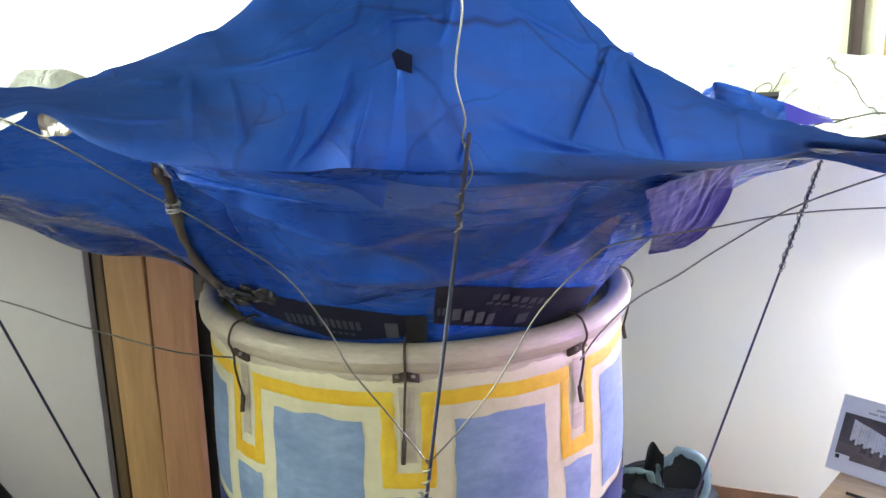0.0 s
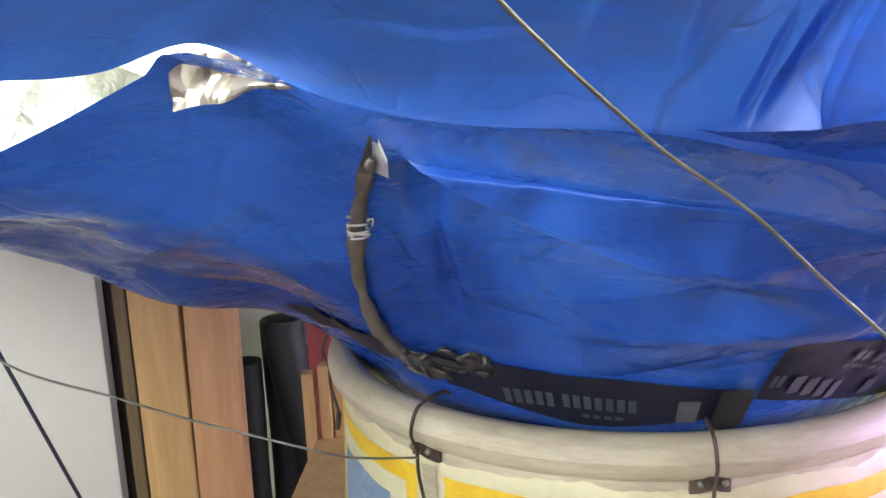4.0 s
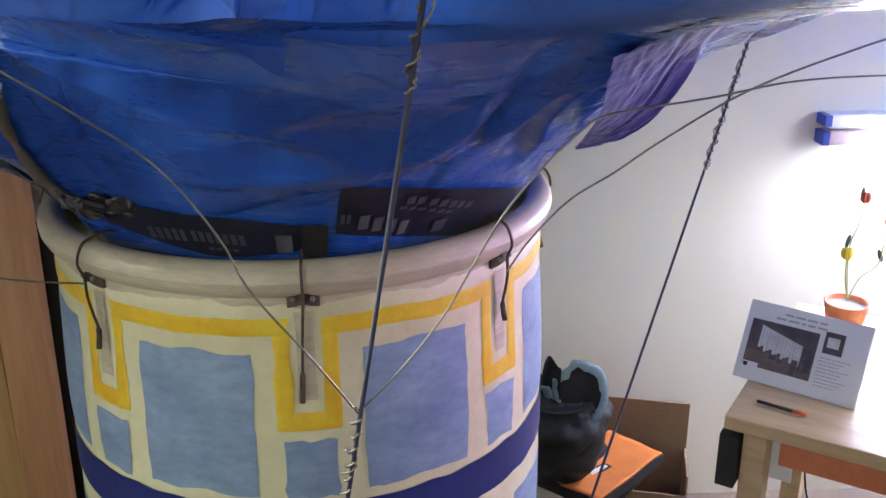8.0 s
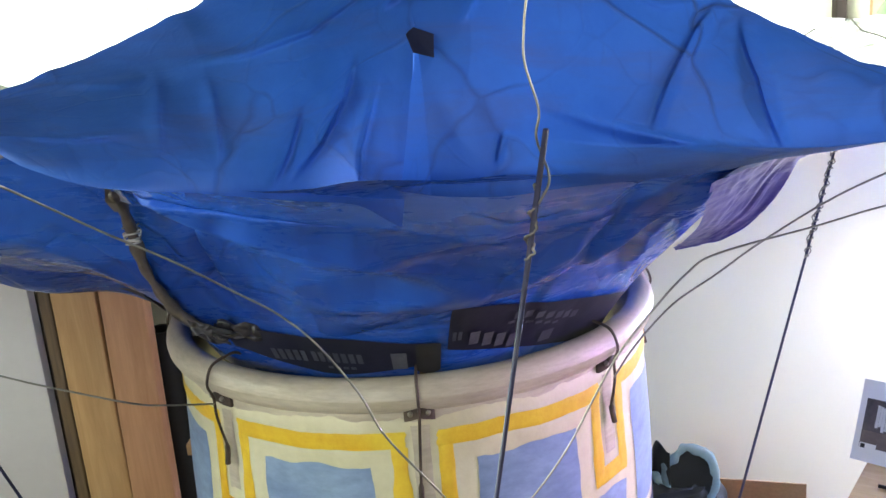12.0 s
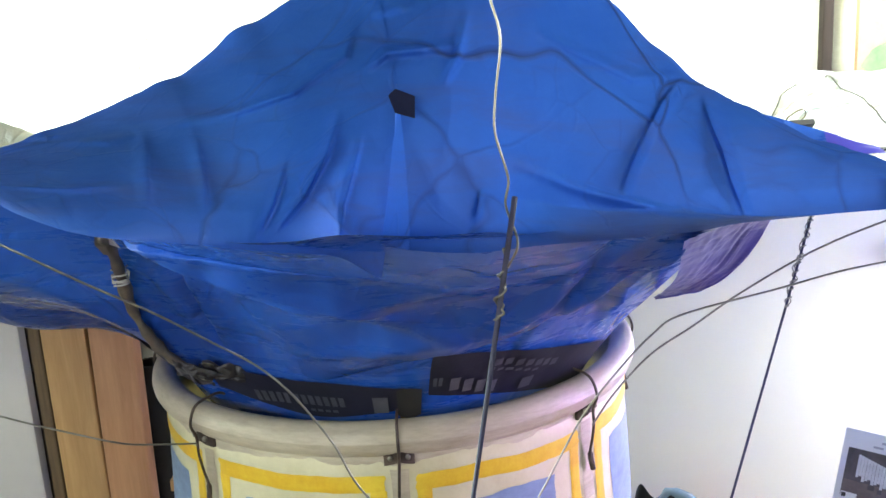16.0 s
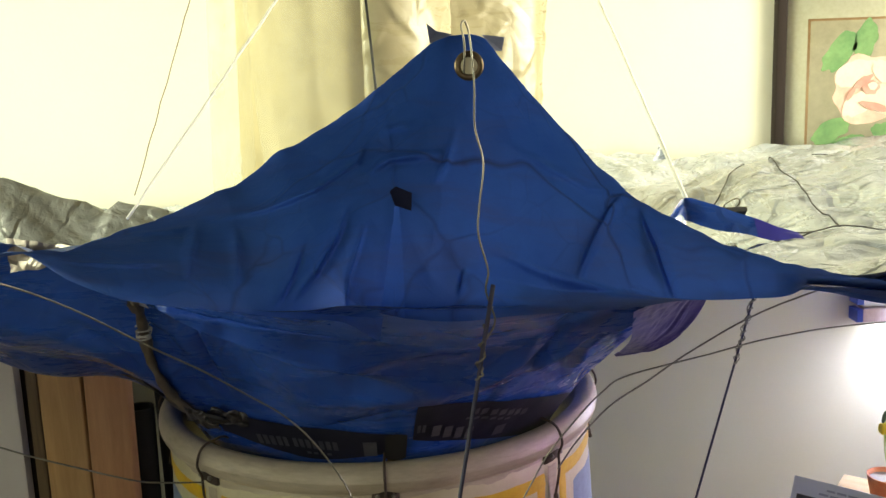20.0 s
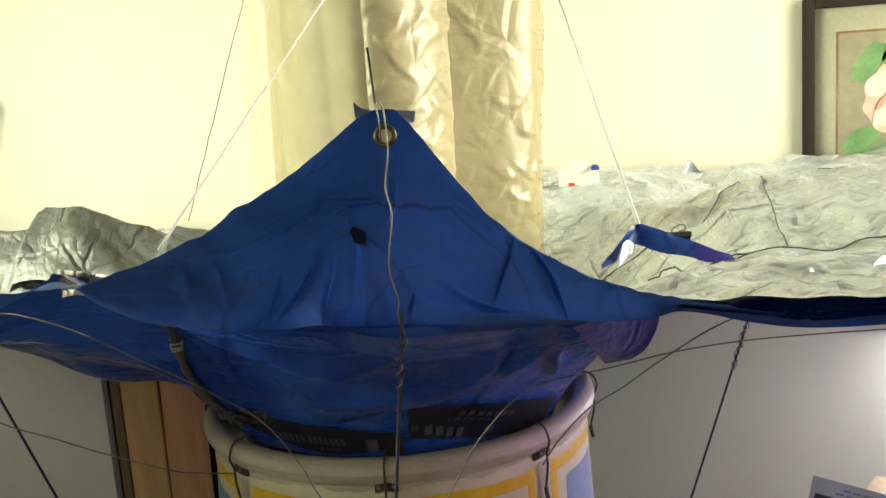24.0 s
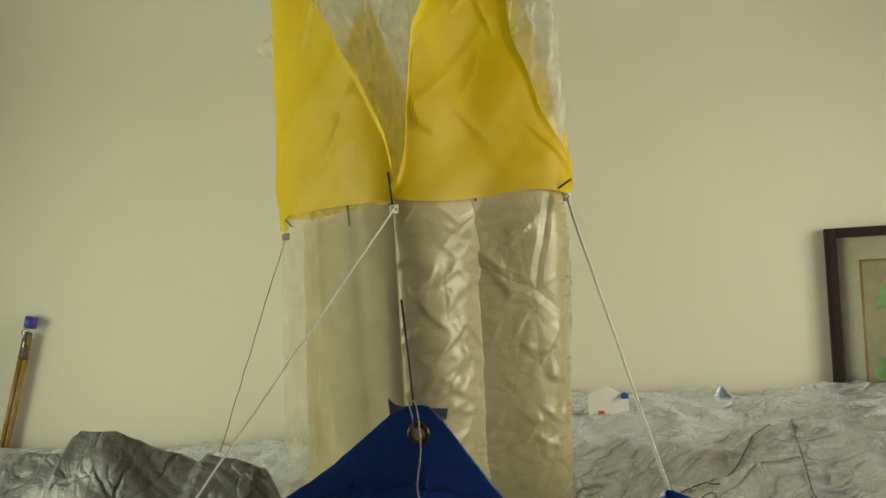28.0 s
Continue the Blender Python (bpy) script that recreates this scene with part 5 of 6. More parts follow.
part("blue_side", grid(fold_fn, 40, 8), BLUE, fold)
# violet highlight on the fold's end, painted as a strip of its own
part("violet_highlight", grid(lambda u, v: Vector(fold_fn(0.74 + 0.26 * u, v)) + Vector((0.0, -0.003, 0.0)), 20, 6), VIOLET_LIT, fold, "crumpled end coloured with a violet highlight")
part("silver_lip", grid(lambda u, v: Vector(fold_fn(0.12 + 0.16 * u, 0.0)) + Vector((0.0, -0.006 - 0.010 * (1 - v), -0.006 + 0.020 * v * math.sin(math.pi * (0.12 + 0.76 * u)))), 16, 6), SILVER, fold, "white crumpled scrap beside the clip")
binder_clip((0.412, -0.322, 1.580), (65, 0, 10), 0.026)
tag2 = thing("paper_tag", (0.315, 0.655, 1.55), "white paper tag with a blue corner and red mark", "tag")
gz = silver_z(0.315, 0.655)
part("paper", grid(lambda u, v: (-0.045 + 0.095 * u, 0.02 * v, gz - 1.55 + 0.008 + 0.062 * v * (1 - 0.3 * abs(2 * u - 1)) + 0.004 * math.sin(5 * u)), 8, 5), WHITE, tag2)
part("blue_corner", grid(lambda u, v: (0.032 + 0.018 * u, 0.018 * v - 0.003, gz - 1.55 + 0.044 + 0.014 * v * (1 - 0.4 * abs(2 * u - 1))), 3, 3), BLUE, tag2)
part("red_mark", grid(lambda u, v: (-0.022 + 0.014 * u, -0.003, gz - 1.55 + 0.010 + 0.008 * v), 3, 3), plain("red_ink", (0.6, 0.06, 0.02), 0.6), tag2)
for x, y, s in ((0.62, 0.97, 0.05), (-0.80, 0.42, 0.04), (-0.47, 0.25, 0.04)):
    z0 = silver_z(x, y)
    lone("sheet_corner", grid(lambda u, v: (x + s * (u - 0.3) * (1.4 - v), y + 0.4 * s * math.sin(3 * u), z0 - 0.01 + s * v * (1 - 0.5 * u) + rough((u * 3, v * 3, x), 1, 0.008)), 10, 8), SILVER, "turned-up crumpled corner of silver sheet", "sheet corner", "turned-up corners")

# ---------------------------------------------------------------- back wall: picture, brush tube, ceiling lamp
pic = thing("framed_picture", (1.30, 1.06, 1.60), "dark-framed picture of a pink rose hanging on the wall", "picture")


def pbox(lo, hi, bevel=0.0):
    return boxes((lo, hi), bevel=bevel)


FW, FH, FB, FL = 0.369, 0.343, 0.026, 0.17
for lo, hi in (((-FW, -0.014, -FL), (-FW + FB, 0.018, FH)), ((FW - FB, -0.014, -FL), (FW, 0.018, FH)), ((-FW + FB, -0.014, FH - FB), (FW - FB, 0.018, FH)), ((-FW + FB, -0.014, -FL), (FW - FB, 0.018, -FL + FB))):
    part("frame_bar", pbox(lo, hi, 0.004), FRAMEBROWN, pic)
part("mat_board", pbox((-FW + FB, -0.002, -FL + FB), (FW - FB, 0.010, FH - FB)), paint("mat_card", (0.60, 0.58, 0.46), (0.66, 0.64, 0.52), 4, 90, 0.8, bump=0.05), pic, "pale cream mat")
IW, IH = 0.281, 0.249
part("inner_line", pbox((-IW - 0.006, -0.0045, -0.106), (IW + 0.006, -0.002, IH + 0.006)), paint("thin_gold", (0.35, 0.20, 0.10), (0.45, 0.28, 0.15), 20, 90, 0.5), pic)
art = part("painting", pbox((-IW, -0.007, -0.100), (IW, -0.004, IH)), paint("painting_ground", (0.46, 0.42, 0.30), (0.56, 0.50, 0.40), 7, 40, 0.8, bump=0.05), pic, "soft pastel painting")


def blob(name, cx, cz, rx, rz, turn, mat, dy, wob=0.12, seed=0):
    bm = bmesh.new()
    pts = []
    for i in range(40):
        t = 2 * math.pi * i / 40
        r = 1 + wob * noise.noise(Vector((2 * math.cos(t), 2 * math.sin(t), seed)))
        x, z = rx * r * math.cos(t), rz * r * math.sin(t)
        pts.append(bm.verts.new((cx + x * math.cos(turn) - z * math.sin(turn), -0.007 - dy, cz + x * math.sin(turn) + z * math.cos(turn))))
    bm.faces.new(pts)
    r = bmesh.ops.extrude_face_region(bm, geom=bm.faces[:])
    bmesh.ops.translate(bm, verts=[v for v in r["geom"] if isinstance(v, bmesh.types.BMVert)], vec=(0, -0.0006, 0))
    return part(name, bm, mat, art, smooth=False)


LEAF = paint("leaf_pigment", (0.10, 0.24, 0.09), (0.24, 0.40, 0.17), 14, 60, 0.8, bump=0.05)
ROSE = paint("rose_pigment", (0.72, 0.42, 0.34), (0.80, 0.62, 0.52), 16, 60, 0.8, bump=0.05)
ROSED = paint("rose_shade", (0.62, 0.26, 0.22), (0.70, 0.40, 0.34), 16, 60, 0.8, bump=0.05)
ROSEL = paint("rose_light", (0.80, 0.66, 0.54), (0.82, 0.72, 0.62), 16, 60, 0.8, bump=0.05)
RX, RZ = -0.125, 0.075
for k, (x, z, a, b, t) in enumerate(((-0.22, -0.03, 0.055, 0.028, 0.5), (-0.205, 0.17, 0.06, 0.030, 0.9), (-0.14, 0.20, 0.05, 0.028, 1.3), (-0.06, -0.055, 0.06, 0.03, 2.6), (0.02, 0.16, 0.06, 0.035, 0.4), (0.12, 0.05, 0.08, 0.04, 1.0), (-0.17, -0.065, 0.05, 0.022, 0.1))):
    blob("leaf", x, z, a, b, t, LEAF, 0.0002, 0.25, k)
blob("rose_bloom", RX, RZ, 0.098, 0.088, 0.2, ROSE, 0.0008, 0.22, 11)
for k, (x, z, a, b, t, m) in enumerate(((-0.035, 0.040, 0.058, 0.032, 0.3, ROSEL), (0.035, -0.030, 0.056, 0.036, -0.4, ROSEL), (-0.030, -0.040, 0.045, 0.026, 0.5, ROSEL), (0.040, 0.040, 0.040, 0.026, -0.7, ROSEL),
                                           (-0.018, 0.018, 0.028, 0.010, 0.6, ROSED), (0.002, 0.002, 0.022, 0.018, 0.2, ROSED), (0.006, 0.006, 0.012, 0.010, 0.0, ROSEL), (0.012, -0.046, 0.042, 0.009, -0.3, ROSED), (-0.050, -0.012, 0.020, 0.006, 1.0, ROSED), (0.055, 0.010, 0.022, 0.006, 1.9, ROSED))):
    blob("petal_shape", RX + x, RZ + z, a, b, t, m, 0.0014 + 0.0007 * k, 0.25, 20 + k)

brush = thing("brush_tube", (-1.44, 1.055, 1.60), "amber glass tube with a blue cap hung on the wall", "tube")
D = Vector((0.066, 0, 0.225))
SIDE = Vector((0.22, 0, -0.065)).normalized()
AMBER = paint("amber_tube", (0.20, 0.11, 0.02), (0.40, 0.24, 0.06), 12, 60, 0.25)
for s in (-1, 1):
    part("tube", tube(bmesh.new(), [-1.5 * D + s * 0.009 * SIDE, 0.72 * D + s * 0.009 * SIDE], 0.0075, 10), AMBER, brush)
part("metal_neck", tube(bmesh.new(), [0.45 * D, 0.80 * D], lambda t: 0.017 - 0.006 * t, 12), paint("pewter", (0.16, 0.13, 0.10), (0.34, 0.30, 0.26), 60, 200, 0.3, 0.8), brush, "tarnished metal neck")
part("cap", tube(bmesh.new(), [0.86 * D, 1.0 * D], 0.019, 14), plain("blue_cap_plastic", (0.06, 0.05, 0.42), 0.4), brush, "violet-blue cap")
part("wire_loop", tube(bmesh.new(), [0.8 * D + Vector((0.012 * math.cos(t), -0.018, 0.012 * math.sin(t))) for t in (i * 0.6 for i in range(11))], 0.0016, 6), STEEL, brush)

lamp = thing("ceiling_lamp", (-0.325, 0.645, CEILZ), "dark round ceiling lamp, switched off", "ceiling lamp")
part("base", lathe([(0.0, 0.0), (0.135, 0.0), (0.14, -0.012), (0.128, -0.022), (0.0, -0.022)], 40), IRON, lamp)
part("bowl", lathe([(0.125, -0.022), (0.122, -0.045), (0.10, -0.075), (0.06, -0.098), (0.02, -0.106), (0.0, -0.106)], 40), paint("dark_amber_glass", (0.010, 0.008, 0.006), (0.035, 0.028, 0.02), 14, 40, 0.35), lamp, "mottled dark glass bowl")
part("finial", lathe([(0.012, -0.104), (0.010, -0.115), (0.0, -0.12)], 16), IRON, lamp)

# ---------------------------------------------------------------- left corner behind the drum
pn = lone("white_board", boxes(((-2.25, 0.93, 0.0), (-1.075, 0.965, 1.30)), bevel=0.003), BOARD, "tall white board leaning in the corner", "board", smooth=False)
# dark sheet put in for the shade between white board and planks
lone("dark_gap_sheet", boxes(((-1.10, 1.0, 0.0), (-0.90, 1.02, 1.32)), bevel=0.002), paint("gap_shade", (0.030, 0.022, 0.016), (0.06, 0.045, 0.03), 6, 60, 0.7), "dark sheet standing for the shaded gap beside the planks", "board", smooth=False)


def plank(x0, x1, y0, y1, top, mat, lean, label):
    bm = boxes(((x0, y0, 0), (x1, y1, top)), bevel=0.004)
    bmesh.ops.subdivide_edges(bm, edges=[e for e in bm.edges if abs(e.verts[0].co.z - e.verts[1].co.z) > 0.5], cuts=6)
    for v in bm.verts:
        v.co.x += lean * (v.co.z - 0.7) + rough((v.co.z * 2, x0, 1), 1, 0.002)
    return lone("plank", bm, mat, label, "plank", "planks in the corner")


plank(-0.953, -0.847, 0.80, 0.845, 1.33, PINE, -0.004, "pale pine plank standing in the corner")
plank(-0.844, -0.738, 0.80, 0.845, 1.33, REDWOOD, 0.012, "reddish pine plank standing in the corner")
bm = boxes(((-0.984, 0.80, 0), (-0.957, 0.85, 1.31)), bevel=0.003)
lone("plank", bm, woodgrain("aged_pine", (0.09, 0.055, 0.03), (0.17, 0.11, 0.055)), "aged narrow pine batten standing in the corner", "plank", "planks in the corner", smooth=False)


def pipe(x, y, r, top, bend=0.0):
    ob = thing("black_pipe", (x, y, 0), "black corrugated plastic pipe standing against the wall", "pipe", "black pipes")
    n = 40
    outer = [Vector((bend * (1 - math.cos(3 * t / n)) * 0.5, 0, top * t / n)) for t in range(n + 1)]
    part("wall", tube(bmesh.new(), outer, lambda t: r + 0.0015 * math.sin(240 * t), 24, False), BLACK, ob)
    part("bore", tube(bmesh.new(), outer, lambda t: r - 0.007, 24, False), BLACK, ob)
    part("lip", grid(lambda u, v: outer[-1] + Vector(((r - 0.008 + 0.010 * v) * math.cos(6.2832 * u), (r - 0.008 + 0.010 * v) * math.sin(6.2832 * u), 0.002)), 28, 1, True), BLACK, ob)


pipe(-0.770, 0.97, 0.037, 0.905)
pipe(-0.690, 1.02, 0.048, 0.985)
pipe(-0.50, 0.985, 0.046, 1.00, -0.18)
lone("red_board", boxes(((-0.585, 0.80, 0.0), (-0.535, 0.815, 1.09)), bevel=0.002), paint("red_painted_board", (0.22, 0.03, 0.03), (0.30, 0.05, 0.045), 8, 60, 0.6), "narrow red painted board", "board", smooth=False)
for k, x in enumerate((-0.571, -0.541, -0.516)):
    lone("wood_slat", boxes(((x, 0.66 + 0.01 * k, 0.0), (x + 0.022, 0.69 + 0.01 * k, 0.985 + 0.012 * k)), bevel=0.002), PINE, "thin pine slat standing behind the drum", "slat", "slats behind the drum", smooth=False)
crate = thing("wooden_box", (-0.472, 0.55, 0), "plain pine box with a lid behind the drum", "box")
part("body", boxes(((-0.055, -0.10, 0), (0.10, 0.12, 0.820)), bevel=0.003), PINE, crate, smooth=False)
part("lid", boxes(((-0.080, -0.12, 0.822), (0.11, 0.14, 0.847)), bevel=0.003), PINE, crate, smooth=False)

# blue machine with a wooden bar, low in the left corner
mach = thing("blue_tool_case", (-0.86, -0.10, 0.0), "blue metal tool stand with a wooden bar across it", "tool stand")
BLUEMET = paint("blue_enamel", (0.010, 0.05, 0.26), (0.02, 0.085, 0.36), 6, 60, 0.35)
tilt = pose(0, 0, 0, 0, 55, 0)
part("body", boxes(((-0.30, -0.14, 0.0), (0.10, 0.16, 0.72)), bevel=0.012), BLUEMET, mach)
part("wooden_bar", boxes(((-0.22, -0.025, -0.020), (0.30, 0.020, 0.016)), m=Matrix.Translation((0.165, 0.0, 0.835)) @ tilt, bevel=0.004), PINE, mach, smooth=False)
part("wooden_bar", boxes(((-0.16, -0.025, -0.012), (0.20, 0.020, 0.012)), m=Matrix.Translation((0.120, -0.03, 0.79)) @ tilt, bevel=0.003), REDWOOD, mach, smooth=False)
part("plate", boxes(((-0.28, -0.08, -0.012), (0.26, 0.08, 0.012)), m=Matrix.Translation((0.080, 0.02, 0.76)) @ tilt, bevel=0.004), BLUEMET, mach, smooth=False)
part("grip", boxes(((-0.030, -0.025, -0.010), (0.03, 0.025, 0.012)), m=Matrix.Translation((0.125, 0.0, 0.915)) @ tilt, bevel=0.010), BLACK, mach)
part("knob", lathe([(0.0, 0.0), (0.02, 0.0), (0.022, 0.01), (0.018, 0.03), (0.0, 0.032)], 20, (0.02, -0.10, 0.72)), BLACK, mach)
part("label_plate", boxes(((-0.02, -0.004, -0.03), (0.04, 0.004, 0.03)), m=Matrix.Translation((0.02, -0.145, 0.66))), WHITE, mach, smooth=False)

# ---------------------------------------------------------------- table on the right
TA = Vector((0.686, 0.267, 0.0))
TROT = math.degrees(math.atan2(-0.563, 0.826))
table = thing("work_table", (TA.x, TA.y, 0, 0, 0, TROT), "rough plywood work table standing against the wall", "table")
part("top", boxes(((0, 0, 0.712), (1.25, 0.62, 0.740)), bevel=0.003), PLY, table, smooth=False)
part("apron", boxes(((0.10, 0.02, 0.655), (1.2, 0.04, 0.711)), bevel=0.002), paint("red_orange_rail", (0.55, 0.16, 0.06), (0.62, 0.22, 0.10), 6, 60, 0.6), table, "red-orange front rail", False)
for x, y in ((0.055, 0.05), (1.15, 0.05), (0.055, 0.55), (1.15, 0.55)):
    part("leg", boxes(((x - 0.022, y - 0.03, 0), (x + 0.022, y + 0.03, 0.711)), bevel=0.003), PLY, table, smooth=False)
part("black_bracket", boxes(((-0.006, 0.0, 0.59), (0.03, 0.07, 0.70)), bevel=0.003), BLACK, table, "black clamp on the corner", False)
part("white_panel", boxes(((0.08, 0.06, 0.60), (0.12, 0.066, 0.705))), WHITE, table, smooth=False)
for x in (0.14, 0.52):
    bm = tube(bmesh.new(), spline([(x, 0.05, 0.66), (x + 0.02, 0.04, 0.58), (x + 0.08, 0.05, 0.45), (x + 0.10, 0.10, 0.0)], 8), 0.002, 6)
    part("cable", bm, BLACK, table)

TM = Matrix.Translation(TA) @ Matrix.Rotation(radians(TROT), 4, 'Z')
card = new("display_card")
card.matrix_world = Matrix.Translation((0.752, 0.419, 0.742)) @ Matrix.Rotation(math.atan2(-0.15, 0.178), 4, 'Z') @ Matrix.Rotation(radians(-27), 4, 'X')
tagged(card, "white printed display card with a photo, leaning on the table", "card")
CW, CH = 0.233, 0.158
part("board", boxes(((0, 0, 0), (CW, 0.012, CH)), bevel=0.0008), WHITE, card, smooth=False)


def flat(name, x0, z0, x1, z1, mat, d=0.001):
    return part(name, boxes(((x0, -d, z0), (x1, -d + 0.0008, z1))), mat, card, smooth=False)


GREYINK = plain("grey_ink", (0.42, 0.42, 0.45), 0.6)
DARKINK = paint("photo_dark", (0.035, 0.030, 0.035), (0.10, 0.085, 0.09), 40, 200, 0.4, bump=0.0)
flat("photo", 0.012, 0.028, 0.142, 0.122, DARKINK)
flat("photo_floor", 0.013, 0.029, 0.141, 0.060, paint("photo_brown", (0.10, 0.075, 0.07), (0.16, 0.12, 0.11), 40, 200, 0.4, bump=0.0), 0.0016)
PHOTOW = paint("photo_white", (0.50, 0.50, 0.52), (0.68, 0.68, 0.70), 50, 200, 0.5, bump=0.0)
for k in range(15):
    x = 0.034 + 0.0058 * k
    flat("photo_cloth", x, 0.068 - 0.0010 * k + 0.005 * math.sin(2.1 * k), x + 0.0052, 0.112 - 0.0016 * k, PHOTOW, 0.0022 + 0.0003 * (k % 3))
for x0, z0, x1, z1, d in ((0.118, 0.036, 0.121, 0.104, 0.0044), (0.104, 0.030, 0.114, 0.060, 0.0048), (0.029, 0.066, 0.033, 0.116, 0.0044), (0.126, 0.040, 0.140, 0.080, 0.0040), (0.060, 0.050, 0.072, 0.060, 0.0040), (0.078, 0.046, 0.086, 0.054, 0.0044)):
    flat("photo_shape", x0, z0, x1, z1, DARKINK, d)
flat("small_photo", 0.152, 0.088, 0.188, 0.130, DARKINK)
flat("small_photo_cloth", 0.158, 0.100, 0.180, 0.120, bpy.data.materials["photo_white"], 0.0016)
flat("badge", 0.014, 0.020, 0.044, 0.036, WHITE, 0.0052)
flat("badge_mark", 0.016, 0.026, 0.024, 0.034, BLACK, 0.0060)
random.seed(5)
for x, z, end in ((0.070, 0.140, 0.150), (0.056, 0.130, 0.152)):
    while x < end - 0.006:
        w = min(random.uniform(0.008, 0.022), end - x)
        flat("title_bar", x, z, x + w, z + 0.0042, GREYINK)
        x += w + 0.004
for i in range(9):
    x, end = 0.150, 0.207 - 0.009 * ((i * 7) % 3)
    while x < end - 0.003:
        w = min(random.uniform(0.004, 0.013), end - x)
        flat("text_bar", x, 0.078 - 0.0068 * i, x + w, 0.0797 - 0.0068 * i, GREYINK)
        x += w + 0.0018
for label, x, y, s, m in (("red-handled pen lying on the table", 0.085, 0.070, 0.045, ORANGE),):
    ob = thing("pen", (*(TM @ Vector((x, y, 0.746))), 0, 0, TROT - 4), label, "pen")
    part("barrel", tube(bmesh.new(), [(-s, 0, 0), (0.02, 0, 0)], 0.0035, 8), BLACK, ob)
    part("grip", tube(bmesh.new(), [(0.02, 0, 0), (s, 0, 0)], 0.004, 8), plain("red_plastic", (0.62, 0.09, 0.05), 0.4), ob)

# potted paper flower behind the card
pot = thing("flower_pot", (1.07, 0.62, 0.742), "orange and white paper pot with thin artificial flowers", "flower pot")
part("pot", lathe([(0.0, 0.002), (0.035, 0.002), (0.048, 0.065), (0.044, 0.065), (0.033, 0.01), (0.0, 0.01)], 28), paint("orange_paper", (0.66, 0.16, 0.05), (0.76, 0.34, 0.16), 18, 90, 0.7), pot, "orange paper pot")
part("soil", lathe([(0.0, 0.055), (0.043, 0.055)], 20), paint("pale_grit", (0.35, 0.34, 0.30), (0.5, 0.48, 0.44), 60, 200, 0.9), pot)
STEM = plain("pale_stem", (0.42, 0.46, 0.18), 0.6)


def bloom(line, mat, r):
    part("stem", tube(bmesh.new(), spline(line, 6), 0.0016, 6), STEM, pot)
    bm = bmesh.new()
    for k in range(5):
        t = k * 1.257
        bmesh.ops.create_uvsphere(bm, u_segments=8, v_segments=6, radius=r * 0.6, matrix=Matrix.Translation(Vector(line[-1]) + Vector((r * 0.45 * math.cos(t), r * 0.45 * math.sin(t), 0.2 * r))) @ Matrix.Diagonal((0.7, 0.7, 1.35, 1)))
    part("bloom", bm, mat, pot)


RED = plain("coral_petal", (0.72, 0.16, 0.10), 0.6)
YEL = plain("yellow_petal_plastic", (0.76, 0.58, 0.05), 0.6)
bloom([(0.0, 0, 0.07), (-0.01, 0, 0.14), (-0.012, 0, 0.20), (0.0, 0, 0.245), (0.006, 0, 0.30)], RED, 0.014)
bloom([(0.0, 0, 0.07), (0.02, 0, 0.12), (0.055, 0, 0.15), (0.062, 0, 0.20), (0.066, 0, 0.245)], RED, 0.012)
bloom([(0.0, 0, 0.07), (-0.012, 0, 0.12), (-0.016, 0, 0.175)], YEL, 0.016)
for x, z, t in ((-0.016, 0.205, 0.2), (0.060, 0.17, -0.4), (0.0, 0.31, 0.1)):
    bm = bmesh.new()
    bmesh.ops.create_uvsphere(bm, u_segments=10, v_segments=6, radius=0.016, matrix=Matrix.Translation((x, 0.004, z)) @ Matrix.Rotation(t, 4, 'Y') @ Matrix.Diagonal((0.35, 0.15, 1.0, 1)))
    part("leaf", bm, plain("dark_leaf", (0.05, 0.09, 0.05), 0.6), pot)

# small wooden blocks and a dark shelf at the far end of the table
shelf = thing("wooden_riser", (*(TM @ Vector((0.48, 0.36, 0.741))), 0, 0, TROT), "small wooden riser with blocks on the table", "riser")
part("board", boxes(((0, 0, 0.035), (0.40, 0.14, 0.052)), bevel=0.002), PINE, shelf, smooth=False)
part("foot", boxes(((0.01, 0.02, 0.0), (0.39, 0.12, 0.035)), bevel=0.002), BLACK, shelf, smooth=False)
for x, w, h in ((0.05, 0.03, 0.05), (0.09, 0.05, 0.03), (0.15, 0.03, 0.06)):
    part("block", boxes(((x, 0.04, 0.053), (x + w, 0.08, 0.053 + h)), bevel=0.002), PINE if h > 0.04 else REDWOOD, shelf, smooth=False)

# light bar on the wall over the table
bar = thing("light_bar", (1.16, 1.055, 1.10), "white light bar with blue end caps mounted on the wall", "light bar")
part("housing", boxes(((0.012, -0.03, 0.0), (0.70, 0.02, 0.036)), bevel=0.003), WHITE, bar, smooth=False)
part("lower_tray", boxes(((0.012, -0.035, -0.042), (0.12, 0.018, -0.004)), bevel=0.003), paint("pinkish_plastic", (0.55, 0.42, 0.46), (0.62, 0.50, 0.54), 10, 60, 0.5), bar, smooth=False)
for z0, z1 in ((0.006, 0.034), (-0.042, -0.008)):
    part("end_cap", boxes(((-0.004, -0.034, z0), (0.014, 0.020, z1)), bevel=0.002), plain("blue_end_cap", (0.05, 0.10, 0.50), 0.4), bar, smooth=False)
part("tube", tube(bmesh.new(), [(0.10, -0.03, -0.022), (0.69, -0.03, -0.022)], 0.013, 14), plain("lit_tube", (0.80, 0.82, 1.0), 0.5, 0, 360.0), bar, "lit white tube")
part("mark", boxes(((0.13, -0.0315, 0.012), (0.155, -0.030, 0.026))), GREYINK, bar, smooth=False)
part("mark", boxes(((0.185, -0.0315, 0.017), (0.22, -0.030, 0.021))), GREYINK, bar, smooth=False)

